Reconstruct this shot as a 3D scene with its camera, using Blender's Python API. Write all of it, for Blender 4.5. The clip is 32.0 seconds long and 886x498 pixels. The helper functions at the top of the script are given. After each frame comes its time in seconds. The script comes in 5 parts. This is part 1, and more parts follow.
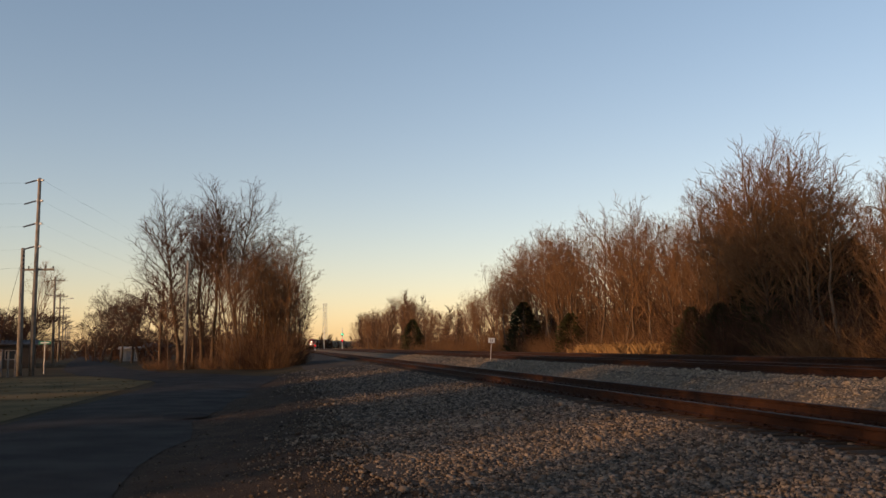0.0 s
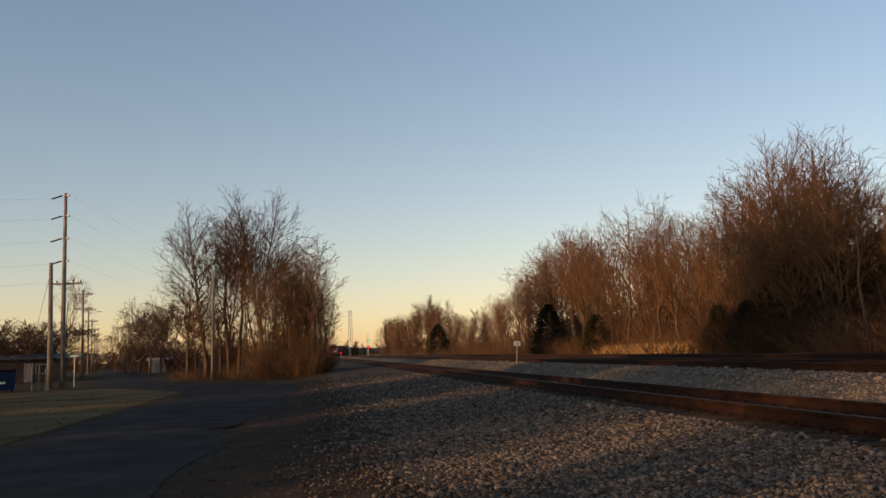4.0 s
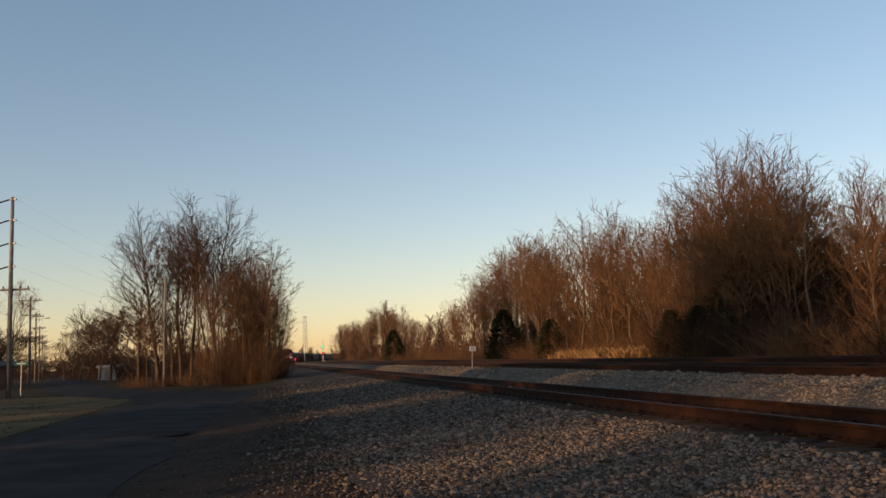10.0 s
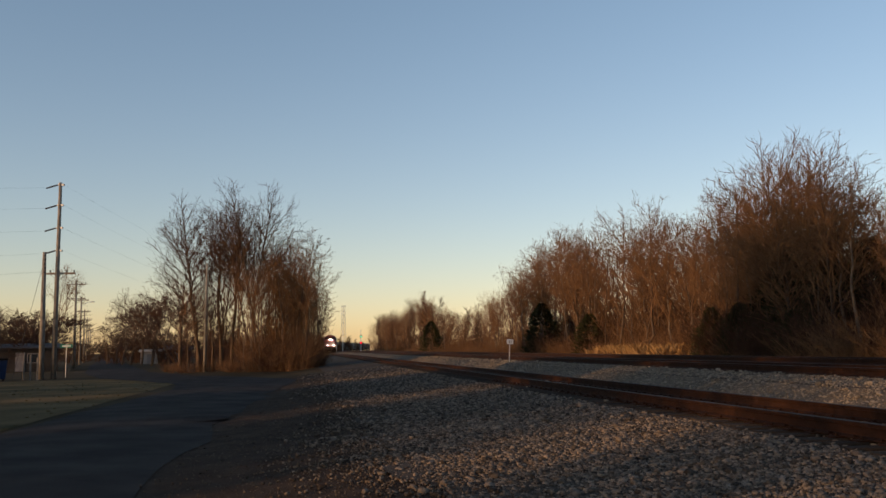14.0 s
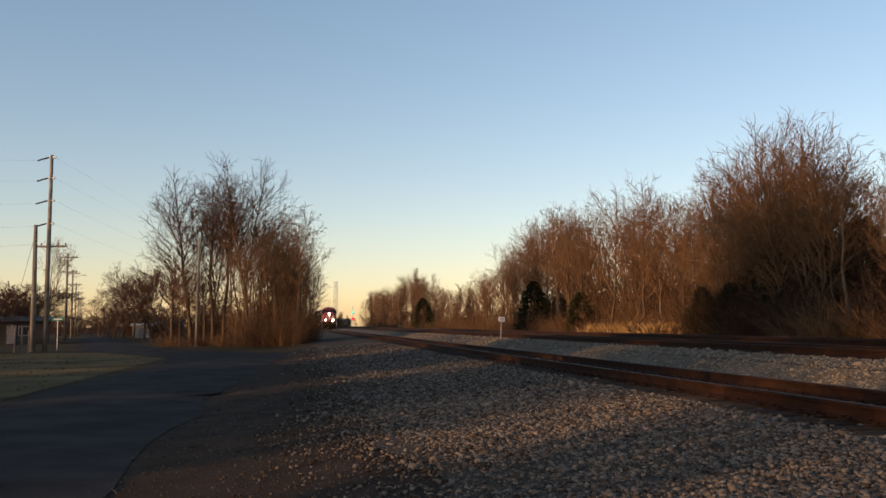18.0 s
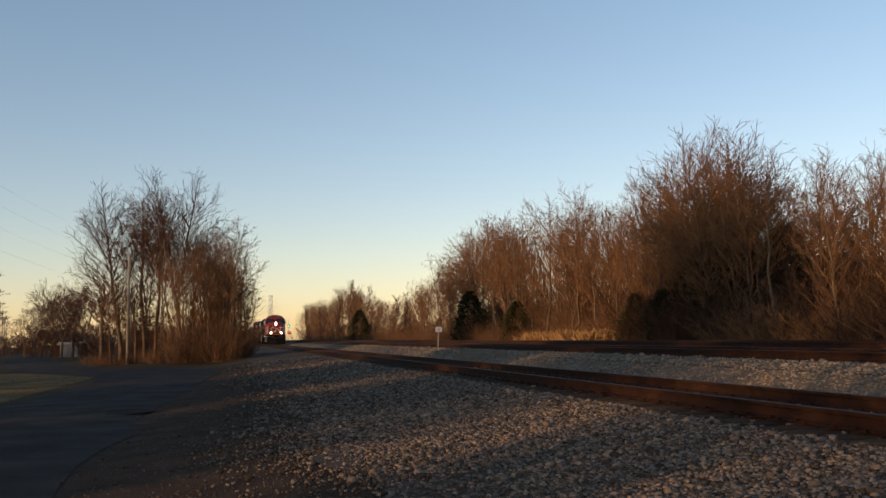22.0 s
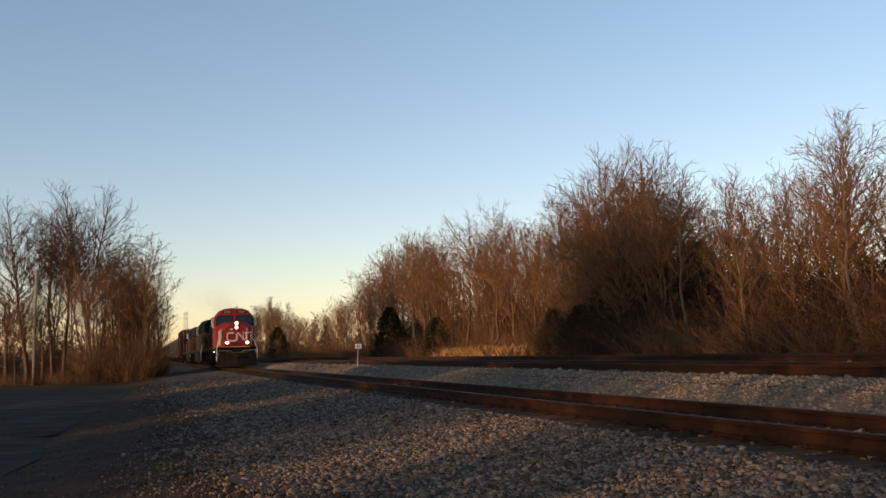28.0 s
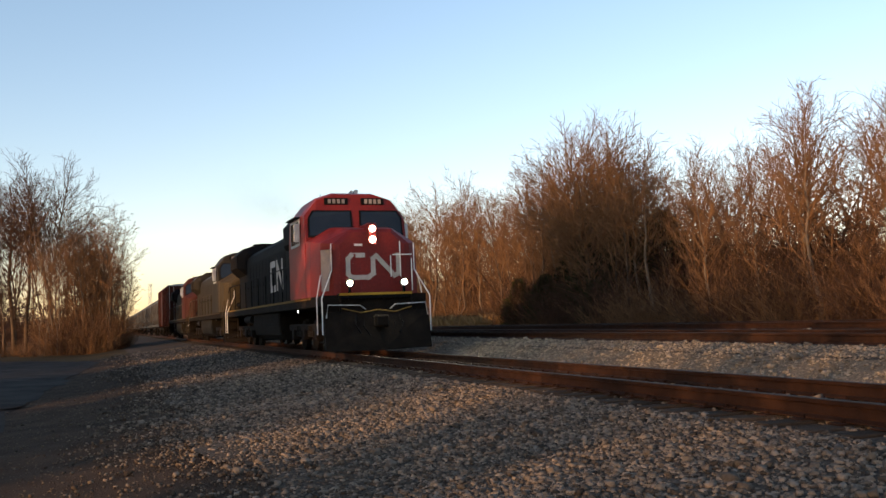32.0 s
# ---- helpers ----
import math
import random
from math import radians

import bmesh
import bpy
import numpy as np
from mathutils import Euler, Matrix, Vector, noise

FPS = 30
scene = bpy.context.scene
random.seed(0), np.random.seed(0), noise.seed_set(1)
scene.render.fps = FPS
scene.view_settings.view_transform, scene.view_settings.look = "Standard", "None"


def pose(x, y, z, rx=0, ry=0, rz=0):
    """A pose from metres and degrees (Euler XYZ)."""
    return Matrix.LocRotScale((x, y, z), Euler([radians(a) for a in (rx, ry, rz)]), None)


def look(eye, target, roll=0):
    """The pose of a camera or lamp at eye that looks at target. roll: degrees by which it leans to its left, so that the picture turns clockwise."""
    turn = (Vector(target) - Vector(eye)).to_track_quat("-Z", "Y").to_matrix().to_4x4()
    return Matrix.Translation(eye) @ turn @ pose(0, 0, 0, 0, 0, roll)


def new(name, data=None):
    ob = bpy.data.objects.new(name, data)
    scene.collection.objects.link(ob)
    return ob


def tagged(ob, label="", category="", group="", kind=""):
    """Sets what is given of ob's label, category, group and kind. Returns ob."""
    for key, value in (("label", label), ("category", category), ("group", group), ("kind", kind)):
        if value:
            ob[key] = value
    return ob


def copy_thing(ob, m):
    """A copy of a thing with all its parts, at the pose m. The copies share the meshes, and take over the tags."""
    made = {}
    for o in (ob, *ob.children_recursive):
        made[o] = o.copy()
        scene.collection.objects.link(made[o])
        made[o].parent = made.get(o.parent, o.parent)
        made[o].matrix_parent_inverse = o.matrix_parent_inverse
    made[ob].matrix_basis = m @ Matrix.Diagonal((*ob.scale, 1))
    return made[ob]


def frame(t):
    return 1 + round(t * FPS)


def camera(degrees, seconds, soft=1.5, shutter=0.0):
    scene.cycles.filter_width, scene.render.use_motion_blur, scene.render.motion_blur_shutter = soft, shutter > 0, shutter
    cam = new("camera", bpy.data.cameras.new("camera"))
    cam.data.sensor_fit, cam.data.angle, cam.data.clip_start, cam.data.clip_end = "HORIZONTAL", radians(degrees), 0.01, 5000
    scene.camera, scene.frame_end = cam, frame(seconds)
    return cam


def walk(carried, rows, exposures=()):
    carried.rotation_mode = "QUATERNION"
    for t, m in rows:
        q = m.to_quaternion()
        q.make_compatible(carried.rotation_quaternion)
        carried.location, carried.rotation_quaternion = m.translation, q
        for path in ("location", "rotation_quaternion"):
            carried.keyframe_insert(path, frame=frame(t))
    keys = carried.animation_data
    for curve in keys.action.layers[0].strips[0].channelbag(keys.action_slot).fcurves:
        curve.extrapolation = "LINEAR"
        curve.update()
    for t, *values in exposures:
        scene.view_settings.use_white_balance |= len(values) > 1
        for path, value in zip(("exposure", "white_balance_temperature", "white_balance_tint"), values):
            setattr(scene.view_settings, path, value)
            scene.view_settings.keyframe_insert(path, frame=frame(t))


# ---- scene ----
cam = camera(52.0, 32.0, soft=1.5)
EYE = 1.5
# seconds, yaw, pitch, roll of a hand-held camera that stays on one spot; +y runs along the railway
ROWS = [
    (0.0, -9.85, 6.11, -0.53), (0.5, -9.60, 6.00, -0.85), (1.0, -9.06, 5.95, -1.24), (1.5, -8.63, 6.02, -1.65),
    (2.0, -8.52, 6.21, -1.59), (2.5, -8.55, 6.49, -1.45), (4.5, -8.19, 6.39, -2.14), (5.0, -7.92, 6.38, -2.47),
    (5.5, -7.80, 6.50, -2.65), (6.0, -8.02, 6.66, -2.67), (6.5, -8.43, 6.78, -2.42), (7.0, -8.87, 6.83, -2.30),
    (7.5, -9.23, 7.21, -2.35), (8.0, -10.09, 7.43, -2.59), (8.5, -11.28, 6.99, -2.62), (9.0, -11.49, 6.89, -2.45),
    (9.5, -11.30, 6.88, -2.25), (10.0, -11.22, 6.66, -2.14), (10.5, -10.84, 6.88, -1.99), (11.0, -10.56, 6.76, -1.89),
    (11.5, -10.10, 6.24, -1.66), (12.0, -9.42, 6.54, -1.33), (12.5, -9.32, 7.26, -0.95), (13.0, -9.20, 7.20, -0.50),
    (13.5, -9.04, 6.82, -1.04), (14.0, -8.72, 6.22, -0.78), (14.5, -8.47, 5.56, -0.88), (15.0, -8.44, 4.92, -0.64),
    (15.5, -8.56, 4.54, -0.73), (17.5, -9.20, 4.46, -0.67), (18.0, -9.17, 4.77, -0.21), (18.5, -9.15, 5.30, -0.45),
    (19.0, -9.21, 5.57, -0.78), (19.5, -9.53, 5.51, -0.86), (20.0, -10.05, 5.26, -1.04), (20.5, -10.72, 5.10, -1.31),
    (21.0, -11.01, 5.24, -0.92), (21.5, -11.30, 5.33, -1.28), (22.0, -13.24, 5.39, -1.52), (22.5, -14.02, 5.72, -1.33),
    (23.0, -13.77, 5.93, -1.07), (23.5, -12.85, 6.32, -0.85), (24.0, -12.61, 6.30, -0.76), (24.5, -13.35, 5.84, -0.64),
    (25.0, -14.16, 5.29, -0.54), (25.5, -14.82, 5.18, -0.59), (27.5, -16.75, 6.12, -1.88), (28.0, -18.35, 6.26, -2.01),
    (28.5, -18.36, 5.76, -2.07), (29.0, -18.64, 5.55, -2.08), (29.5, -18.88, 5.18, -1.98), (30.0, -19.14, 5.41, -2.10),
    (30.5, -19.34, 4.94, -1.95), (31.0, -19.62, 4.29, -1.90), (31.5, -19.98, 4.13, -1.74), (32.0, -20.39, 4.30, -2.32),
]
EXPOSURES = [(0.0, 0.46, 6900, 14), (4.5, 0.36, 6850, 12), (6.0, 0.33, 6720, 11), (9.0, 0.4, 6550, 10), (12.0, 0.4, 6500, 10), (14.0, 0.32, 6500, 10), (18.0, 0.58, 6500, 10), (21.0, 0.52, 6500, 10), (24.0, 0.5, 6500, 10), (28.0, 0.59, 6500, 10), (30.0, 0.77, 6500, 10), (32.0, 1.08, 6500, 10)]
walk(cam, [(t, pose(0, 0, EYE, 90 + pitch, 0, yaw) @ pose(0, 0, 0, 0, 0, roll)) for t, yaw, pitch, roll in ROWS], EXPOSURES)

# ---- light: a low sun behind and to the left of the camera, clear evening sky ----
SUN_AZ, SUN_EL = 245.0, 9.5          # compass angle from +y towards +x, and height
world = bpy.data.worlds.new("evening_sky")
scene.world = world
world.use_nodes = True
wn, wl = world.node_tree.nodes, world.node_tree.links
sky = wn.new("ShaderNodeTexSky")
sky.sky_type, sky.sun_disc = "NISHITA", False
sky.sun_elevation, sky.sun_rotation = radians(SUN_EL), radians(SUN_AZ)
sky.altitude, sky.air_density, sky.dust_density, sky.ozone_density = 0, 1.0, 0.4, 1.5
wn["Background"].inputs["Strength"].default_value = 0.23
# evening haze: warmer and paler towards the horizon
coord, axis = wn.new("ShaderNodeTexCoord"), wn.new("ShaderNodeSeparateXYZ")
haze, tint = wn.new("ShaderNodeValToRGB"), wn.new("ShaderNodeMix")
wl.new(coord.outputs["Generated"], axis.inputs[0])
wl.new(axis.outputs["Z"], haze.inputs["Fac"])
haze.color_ramp.elements[0].position, haze.color_ramp.elements[0].color = 0.0, (0.67, 0.555, 0.565, 1)
haze.color_ramp.elements[1].position, haze.color_ramp.elements[1].color = 0.4, (0.685, 0.635, 0.625, 1)
tint.data_type, tint.blend_type = "RGBA", "MULTIPLY"
tint.inputs[0].default_value = 1.0
wl.new(sky.outputs["Color"], tint.inputs[6])
wl.new(haze.outputs["Color"], tint.inputs[7])
wl.new(tint.outputs[2], wn["Background"].inputs["Color"])
sun = new("sun", bpy.data.lights.new("sun", "SUN"))
sun.data.energy, sun.data.angle, sun.data.color = 2.8, radians(0.6), (1.0, 0.56, 0.26)
SUN_DIR = Vector((math.sin(radians(SUN_AZ)) * math.cos(radians(SUN_EL)), math.cos(radians(SUN_AZ)) * math.cos(radians(SUN_EL)), math.sin(radians(SUN_EL))))
sun.matrix_world = look(SUN_DIR * 50, (0, 0, 0))


# ---- materials ----
def mat(name, a, b, rough=0.8, metal=0.0, scale=4.0, fine=60.0, bump=0.3, island=0.0, emit=None, strength=0.0, spec=0.1, fine_mix=0.35):
    """Two tones mixed by broad stains and fine grain, with fine relief; island varies the tone from piece to piece."""
    m = bpy.data.materials.new(name)
    m.use_nodes = True
    n, l = m.node_tree.nodes, m.node_tree.links
    bsdf = n["Principled BSDF"]
    coord = n.new("ShaderNodeTexCoord")
    broad = n.new("ShaderNodeTexNoise")
    broad.inputs["Scale"].default_value, broad.inputs["Detail"].default_value = scale, 5
    grain = n.new("ShaderNodeTexNoise")
    grain.inputs["Scale"].default_value, grain.inputs["Detail"].default_value = fine, 4
    l.new(coord.outputs["Object"], broad.inputs["Vector"])
    l.new(coord.outputs["Object"], grain.inputs["Vector"])
    blend = n.new("ShaderNodeMix")
    blend.inputs[0].default_value = fine_mix
    l.new(broad.outputs["Fac"], blend.inputs[2])
    l.new(grain.outputs["Fac"], blend.inputs[3])
    ramp = n.new("ShaderNodeMapRange")
    ramp.inputs[1].default_value, ramp.inputs[2].default_value = 0.3, 0.7
    l.new(blend.outputs[0], ramp.inputs[0])
    fac = ramp.outputs[0]
    if island:
        geo, info, tone = n.new("ShaderNodeNewGeometry"), n.new("ShaderNodeObjectInfo"), n.new("ShaderNodeMix")
        both = n.new("ShaderNodeMath")
        both.operation = "ADD"
        wrap = n.new("ShaderNodeMath")
        wrap.operation = "FRACT"
        l.new(geo.outputs["Random Per Island"], both.inputs[0])
        l.new(info.outputs["Random"], both.inputs[1])
        l.new(both.outputs[0], wrap.inputs[0])
        tone.inputs[0].default_value = island
        l.new(fac, tone.inputs[2])
        l.new(wrap.outputs[0], tone.inputs[3])
        fac = tone.outputs[0]
    colour = n.new("ShaderNodeMix")
    colour.data_type = "RGBA"
    colour.inputs[6].default_value, colour.inputs[7].default_value = (*a, 1), (*b, 1)
    l.new(fac, colour.inputs[0])
    l.new(colour.outputs[2], bsdf.inputs["Base Color"])
    bsdf.inputs["Roughness"].default_value, bsdf.inputs["Metallic"].default_value = rough, metal
    bsdf.inputs["Specular IOR Level"].default_value = spec
    if bump:
        relief = n.new("ShaderNodeBump")
        relief.inputs["Strength"].default_value, relief.inputs["Distance"].default_value = bump, 0.02
        l.new(grain.outputs["Fac"], relief.inputs["Height"])
        l.new(relief.outputs["Normal"], bsdf.inputs["Normal"])
    if emit:
        bsdf.inputs["Emission Color"].default_value, bsdf.inputs["Emission Strength"].default_value = (*emit, 1), strength
    return m


M_SOIL = mat("soil", (0.026, 0.019, 0.014), (0.08, 0.056, 0.04), 0.95, scale=1.4, fine=38, bump=1.0, spec=0.04, fine_mix=0.5)
M_FIELD = mat("field", (0.03, 0.022, 0.013), (0.08, 0.06, 0.032), 0.95, scale=0.12, fine=6, bump=0.8, spec=0.04)
M_GRAVEL = mat("gravel_bed", (0.023, 0.0195, 0.016), (0.122, 0.099, 0.079), 0.95, scale=0.5, fine=26, bump=1.0, fine_mix=0.7, spec=0.04)
M_STONE = mat("stone", (0.018, 0.0153, 0.013), (0.262, 0.21, 0.163), 0.9, spec=0.08, scale=3.0, fine=40, bump=0.4, island=0.85)
# paler ballast, brightened and warmed in colour to stand for sun on it
M_SUNPALESTONE = mat("sun_toned_pale_stone", (0.058, 0.048, 0.037), (0.325, 0.266, 0.2), 0.9, spec=0.1, scale=3.0, fine=40, bump=0.4, island=0.7)
M_SUNPALEBED = mat("sun_toned_pale_gravel_bed", (0.055, 0.045, 0.033), (0.21, 0.168, 0.122), 0.95, scale=0.6, fine=26, bump=1.0, fine_mix=0.7, spec=0.04)
M_ASPHALT = mat("asphalt", (0.014, 0.0125, 0.0115), (0.058, 0.05, 0.046), 0.85, scale=0.8, fine=45, bump=0.4, spec=0.04)
M_PATCH = mat("tar", (0.012, 0.012, 0.013), (0.028, 0.028, 0.028), 0.9, scale=2.0, fine=45, bump=0.3, spec=0.04)
M_RUST = mat("rusty_steel", (0.016, 0.0075, 0.0045), (0.05, 0.022, 0.012), 0.75, 0.2, scale=6, fine=50, bump=0.3)
M_HEAD = mat("polished_rail", (0.022, 0.017, 0.014), (0.055, 0.045, 0.039), 0.6, 0.4, scale=8, fine=60, bump=0.05)
M_TIE = mat("creosoted_wood", (0.02, 0.016, 0.013), (0.075, 0.058, 0.045), 0.9, scale=3, fine=30, bump=0.7, island=0.4, spec=0.04)
M_BARK = mat("bark", (0.045, 0.032, 0.023), (0.14, 0.096, 0.064), 0.9, scale=2.5, fine=25, bump=0.7)
M_PALE = mat("pale_bark", (0.08, 0.06, 0.044), (0.19, 0.145, 0.105), 0.9, scale=2.5, fine=25, bump=0.5)
M_DUSTY = mat("earthy_stone", (0.026, 0.02, 0.016), (0.16, 0.125, 0.095), 0.95, scale=3.0, fine=40, bump=0.4, island=0.8, spec=0.04)
# dark twigs; the tone also stands in for shade in the eastern wood
M_DARKSHADETWIG = mat("dark_and_shaded_twigs", (0.034, 0.019, 0.013), (0.094, 0.052, 0.032), 0.9, scale=1.2, fine=20, bump=0.0)
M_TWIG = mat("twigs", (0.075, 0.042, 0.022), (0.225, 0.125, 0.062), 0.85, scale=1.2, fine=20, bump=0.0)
M_CEDAR = mat("cedar_needles", (0.018, 0.02, 0.009), (0.052, 0.052, 0.023), 0.9, scale=2, fine=20, bump=0.0, island=0.5)
M_STRAW = mat("dry_grass", (0.19, 0.11, 0.043), (0.37, 0.23, 0.1), 0.9, scale=1.0, fine=10, bump=0.0, island=0.5)
M_TURF = mat("winter_turf", (0.04, 0.038, 0.016), (0.2, 0.135, 0.066), 0.95, scale=0.35, fine=20, bump=0.8, spec=0.04)
M_POLE = mat("weathered_pole", (0.13, 0.112, 0.094), (0.3, 0.262, 0.22), 0.9, scale=3, fine=30, bump=0.4)
M_WIRE = mat("wire", (0.05, 0.05, 0.05), (0.09, 0.09, 0.09), 0.6, 0.4, bump=0)
M_INSUL = mat("insulator", (0.03, 0.03, 0.035), (0.07, 0.07, 0.08), 0.35, bump=0)
M_GALV = mat("galvanised_steel", (0.32, 0.33, 0.34), (0.5, 0.5, 0.5), 0.5, 0.7, scale=5, bump=0.05)
M_WHITE = mat("white_paint", (0.62, 0.61, 0.58), (0.8, 0.79, 0.76), 0.6, scale=2, fine=20, bump=0.05)
M_RED = mat("red_paint", (0.115, 0.0085, 0.007), (0.22, 0.017, 0.0125), 0.5, scale=1.0, fine=14, bump=0.04, spec=0.25)
M_GREYWORN = mat("worn_primer", (0.2, 0.18, 0.17), (0.32, 0.28, 0.26), 0.7, scale=3, fine=20, bump=0.05)
M_BLACK = mat("black_paint", (0.004, 0.004, 0.005), (0.011, 0.0105, 0.01), 0.7, scale=1.2, fine=14, bump=0.05, spec=0.06)
M_GRIME = mat("running_gear", (0.004, 0.0034, 0.003), (0.018, 0.0135, 0.01), 0.85, 0.1, scale=3, fine=30, bump=0.3)
M_YELLOW = mat("yellow_paint", (0.3, 0.17, 0.02), (0.5, 0.3, 0.04), 0.5, scale=1.5, fine=14, bump=0.04)
M_DULLYEL = mat("dirty_yellow_paint", (0.09, 0.055, 0.018), (0.2, 0.125, 0.035), 0.7, scale=2.5, fine=14, bump=0.04)
M_EMBLEM = mat("dirty_white_paint", (0.3, 0.27, 0.245), (0.52, 0.48, 0.44), 0.7, scale=2.0, fine=18, bump=0.04)
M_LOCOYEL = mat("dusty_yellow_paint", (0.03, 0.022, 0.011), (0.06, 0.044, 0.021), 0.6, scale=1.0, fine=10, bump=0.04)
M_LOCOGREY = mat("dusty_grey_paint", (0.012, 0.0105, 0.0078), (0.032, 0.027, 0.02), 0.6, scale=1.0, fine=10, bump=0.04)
M_OXIDE = mat("oxide_red_paint", (0.03, 0.0095, 0.0075), (0.06, 0.0195, 0.0145), 0.7, scale=1.0, fine=10, bump=0.05)
M_HOPPER = mat("hopper_grey_paint", (0.03, 0.029, 0.027), (0.08, 0.076, 0.071), 0.65, scale=0.8, fine=8, bump=0.05)
M_SOOT = mat("soot", (0.1, 0.08, 0.06), (0.16, 0.13, 0.1), 1.0, bump=0, spec=0.0)
M_GLASS = mat("dark_glass", (0.01, 0.014, 0.022), (0.015, 0.02, 0.03), 0.12, scale=2, bump=0, spec=0.3)
M_LAMP = mat("lit_headlamp", (0.9, 0.85, 0.7), (0.9, 0.85, 0.7), 0.3, bump=0, emit=(1.0, 0.86, 0.6), strength=400)
M_LAMPDIM = mat("small_lit_lamp", (0.9, 0.9, 0.8), (0.9, 0.9, 0.8), 0.3, bump=0, emit=(1.0, 0.95, 0.85), strength=6)
M_REDLAMP = mat("lit_red_lens", (0.5, 0.02, 0.02), (0.5, 0.02, 0.02), 0.3, bump=0, emit=(1.0, 0.008, 0.02), strength=9)
M_GREENLAMP = mat("lit_green_lens", (0.1, 0.5, 0.3), (0.1, 0.5, 0.3), 0.3, bump=0, emit=(0.12, 1.0, 0.5), strength=5)
M_BRICK = mat("far_wall", (0.035, 0.028, 0.024), (0.075, 0.063, 0.052), 0.9, scale=1.0, fine=8, bump=0.1)
M_ROOF = mat("metal_roof", (0.045, 0.047, 0.05), (0.09, 0.092, 0.098), 0.5, 0.3, scale=1.0, fine=8, bump=0.05)
M_SHED = mat("weathered_white_paint", (0.3, 0.26, 0.22), (0.45, 0.4, 0.34), 0.8, scale=1.5, fine=12, bump=0.05)
M_BLUE = mat("blue_paint", (0.008, 0.018, 0.05), (0.014, 0.03, 0.08), 0.5, scale=2, fine=14, bump=0.04)
M_SIGNGREEN = mat("green_sign", (0.03, 0.16, 0.12), (0.04, 0.2, 0.15), 0.5, bump=0)


# ---- mesh helpers ----
class Build:
    """Collects points and faces for one mesh."""

    def __init__(self):
        self.v, self.f = [], []

    def add(self, verts, faces):
        k = len(self.v)
        self.v.extend(verts)
        self.f.extend(tuple(i + k for i in f) for f in faces)
        return self

    def box(self, x0, x1, y0, y1, z0, z1, b=0.0, m=None):
        b = min(b, (x1 - x0) * 0.4, (y1 - y0) * 0.4, (z1 - z0) * 0.4)
        if b <= 0:
            v = [(x, y, z) for x in (x0, x1) for y in (y0, y1) for z in (z0, z1)]
            f = [(0, 1, 3, 2), (4, 6, 7, 5), (0, 4, 5, 1), (2, 3, 7, 6), (0, 2, 6, 4), (1, 5, 7, 3)]
        else:
            v, f, at = [], [], {}
            for i, x in enumerate((x0, x1)):
                for j, y in enumerate((y0, y1)):
                    for k, z in enumerate((z0, z1)):
                        sx, sy, sz = (b, -b)[i], (b, -b)[j], (b, -b)[k]
                        for a, p in enumerate(((x, y + sy, z + sz), (x + sx, y, z + sz), (x + sx, y + sy, z))):
                            at[i, j, k, a] = len(v)
                            v.append(p)
            for s in (0, 1):
                q = [(s, 0, 0), (s, 1, 0), (s, 1, 1), (s, 0, 1)]
                for a, turn in ((0, lambda t: t), (1, lambda t: (t[1], t[0], t[2])), (2, lambda t: (t[1], t[2], t[0]))):
                    f.append(tuple(at[(*turn(t), a)] for t in q))
            for i in (0, 1):
                for j in (0, 1):
                    f.append((at[i, j, 0, 0], at[i, j, 1, 0], at[i, j, 1, 1], at[i, j, 0, 1]))
                    f.append((at[i, 0, j, 0], at[i, 1, j, 0], at[i, 1, j, 2], at[i, 0, j, 2]))
                    f.append((at[0, i, j, 1], at[1, i, j, 1], at[1, i, j, 2], at[0, i, j, 2]))
                    for k in (0, 1):
                        f.append((at[i, j, k, 0], at[i, j, k, 1], at[i, j, k, 2]))
        if m:
            v = [tuple(m @ Vector(p)) for p in v]
        return self.add(v, f)

    def tube(self, pts, radii, n=6, caps=True):
        """A round bar along a line of points."""
        pts = [Vector(p) for p in pts]
        if isinstance(radii, (int, float)):
            radii = [radii] * len(pts)
        v, f = [], []
        for i, p in enumerate(pts):
            d = (pts[min(i + 1, len(pts) - 1)] - pts[max(i - 1, 0)]).normalized()
            a = d.cross(Vector((0, 0, 1)) if abs(d.z) < 0.9 else Vector((1, 0, 0))).normalized()
            c = d.cross(a)
            for k in range(n):
                w = 2 * math.pi * k / n
                v.append(tuple(p + (a * math.cos(w) + c * math.sin(w)) * radii[i]))
        for i in range(len(pts) - 1):
            for k in range(n):
                f.append((i * n + k, i * n + (k + 1) % n, (i + 1) * n + (k + 1) % n, (i + 1) * n + k))
        if caps:
            f.append(tuple(range(n))[::-1])
            f.append(tuple(range(len(v) - n, len(v))))
        return self.add(v, f)

    def spike(self, p, q, r, n=3):
        """A fine twig that runs out to a point."""
        d = (q - p).normalized()
        a = d.orthogonal().normalized()
        c = d.cross(a)
        v = [tuple(p + (a * math.cos(2 * math.pi * k / n) + c * math.sin(2 * math.pi * k / n)) * r) for k in range(n)] + [tuple(q)]
        return self.add(v, [(k, (k + 1) % n, n) for k in range(n)])

    def loft(self, rings, cap=True):
        """Closed rings of equal length joined one to the next."""
        n = len(rings[0])
        v = [tuple(p) for r in rings for p in r]
        f = [(i * n + k, i * n + (k + 1) % n, (i + 1) * n + (k + 1) % n, (i + 1) * n + k) for i in range(len(rings) - 1) for k in range(n)]
        if cap:
            f += [tuple(range(n))[::-1], tuple(range(len(v) - n, len(v)))]
        return self.add(v, f)

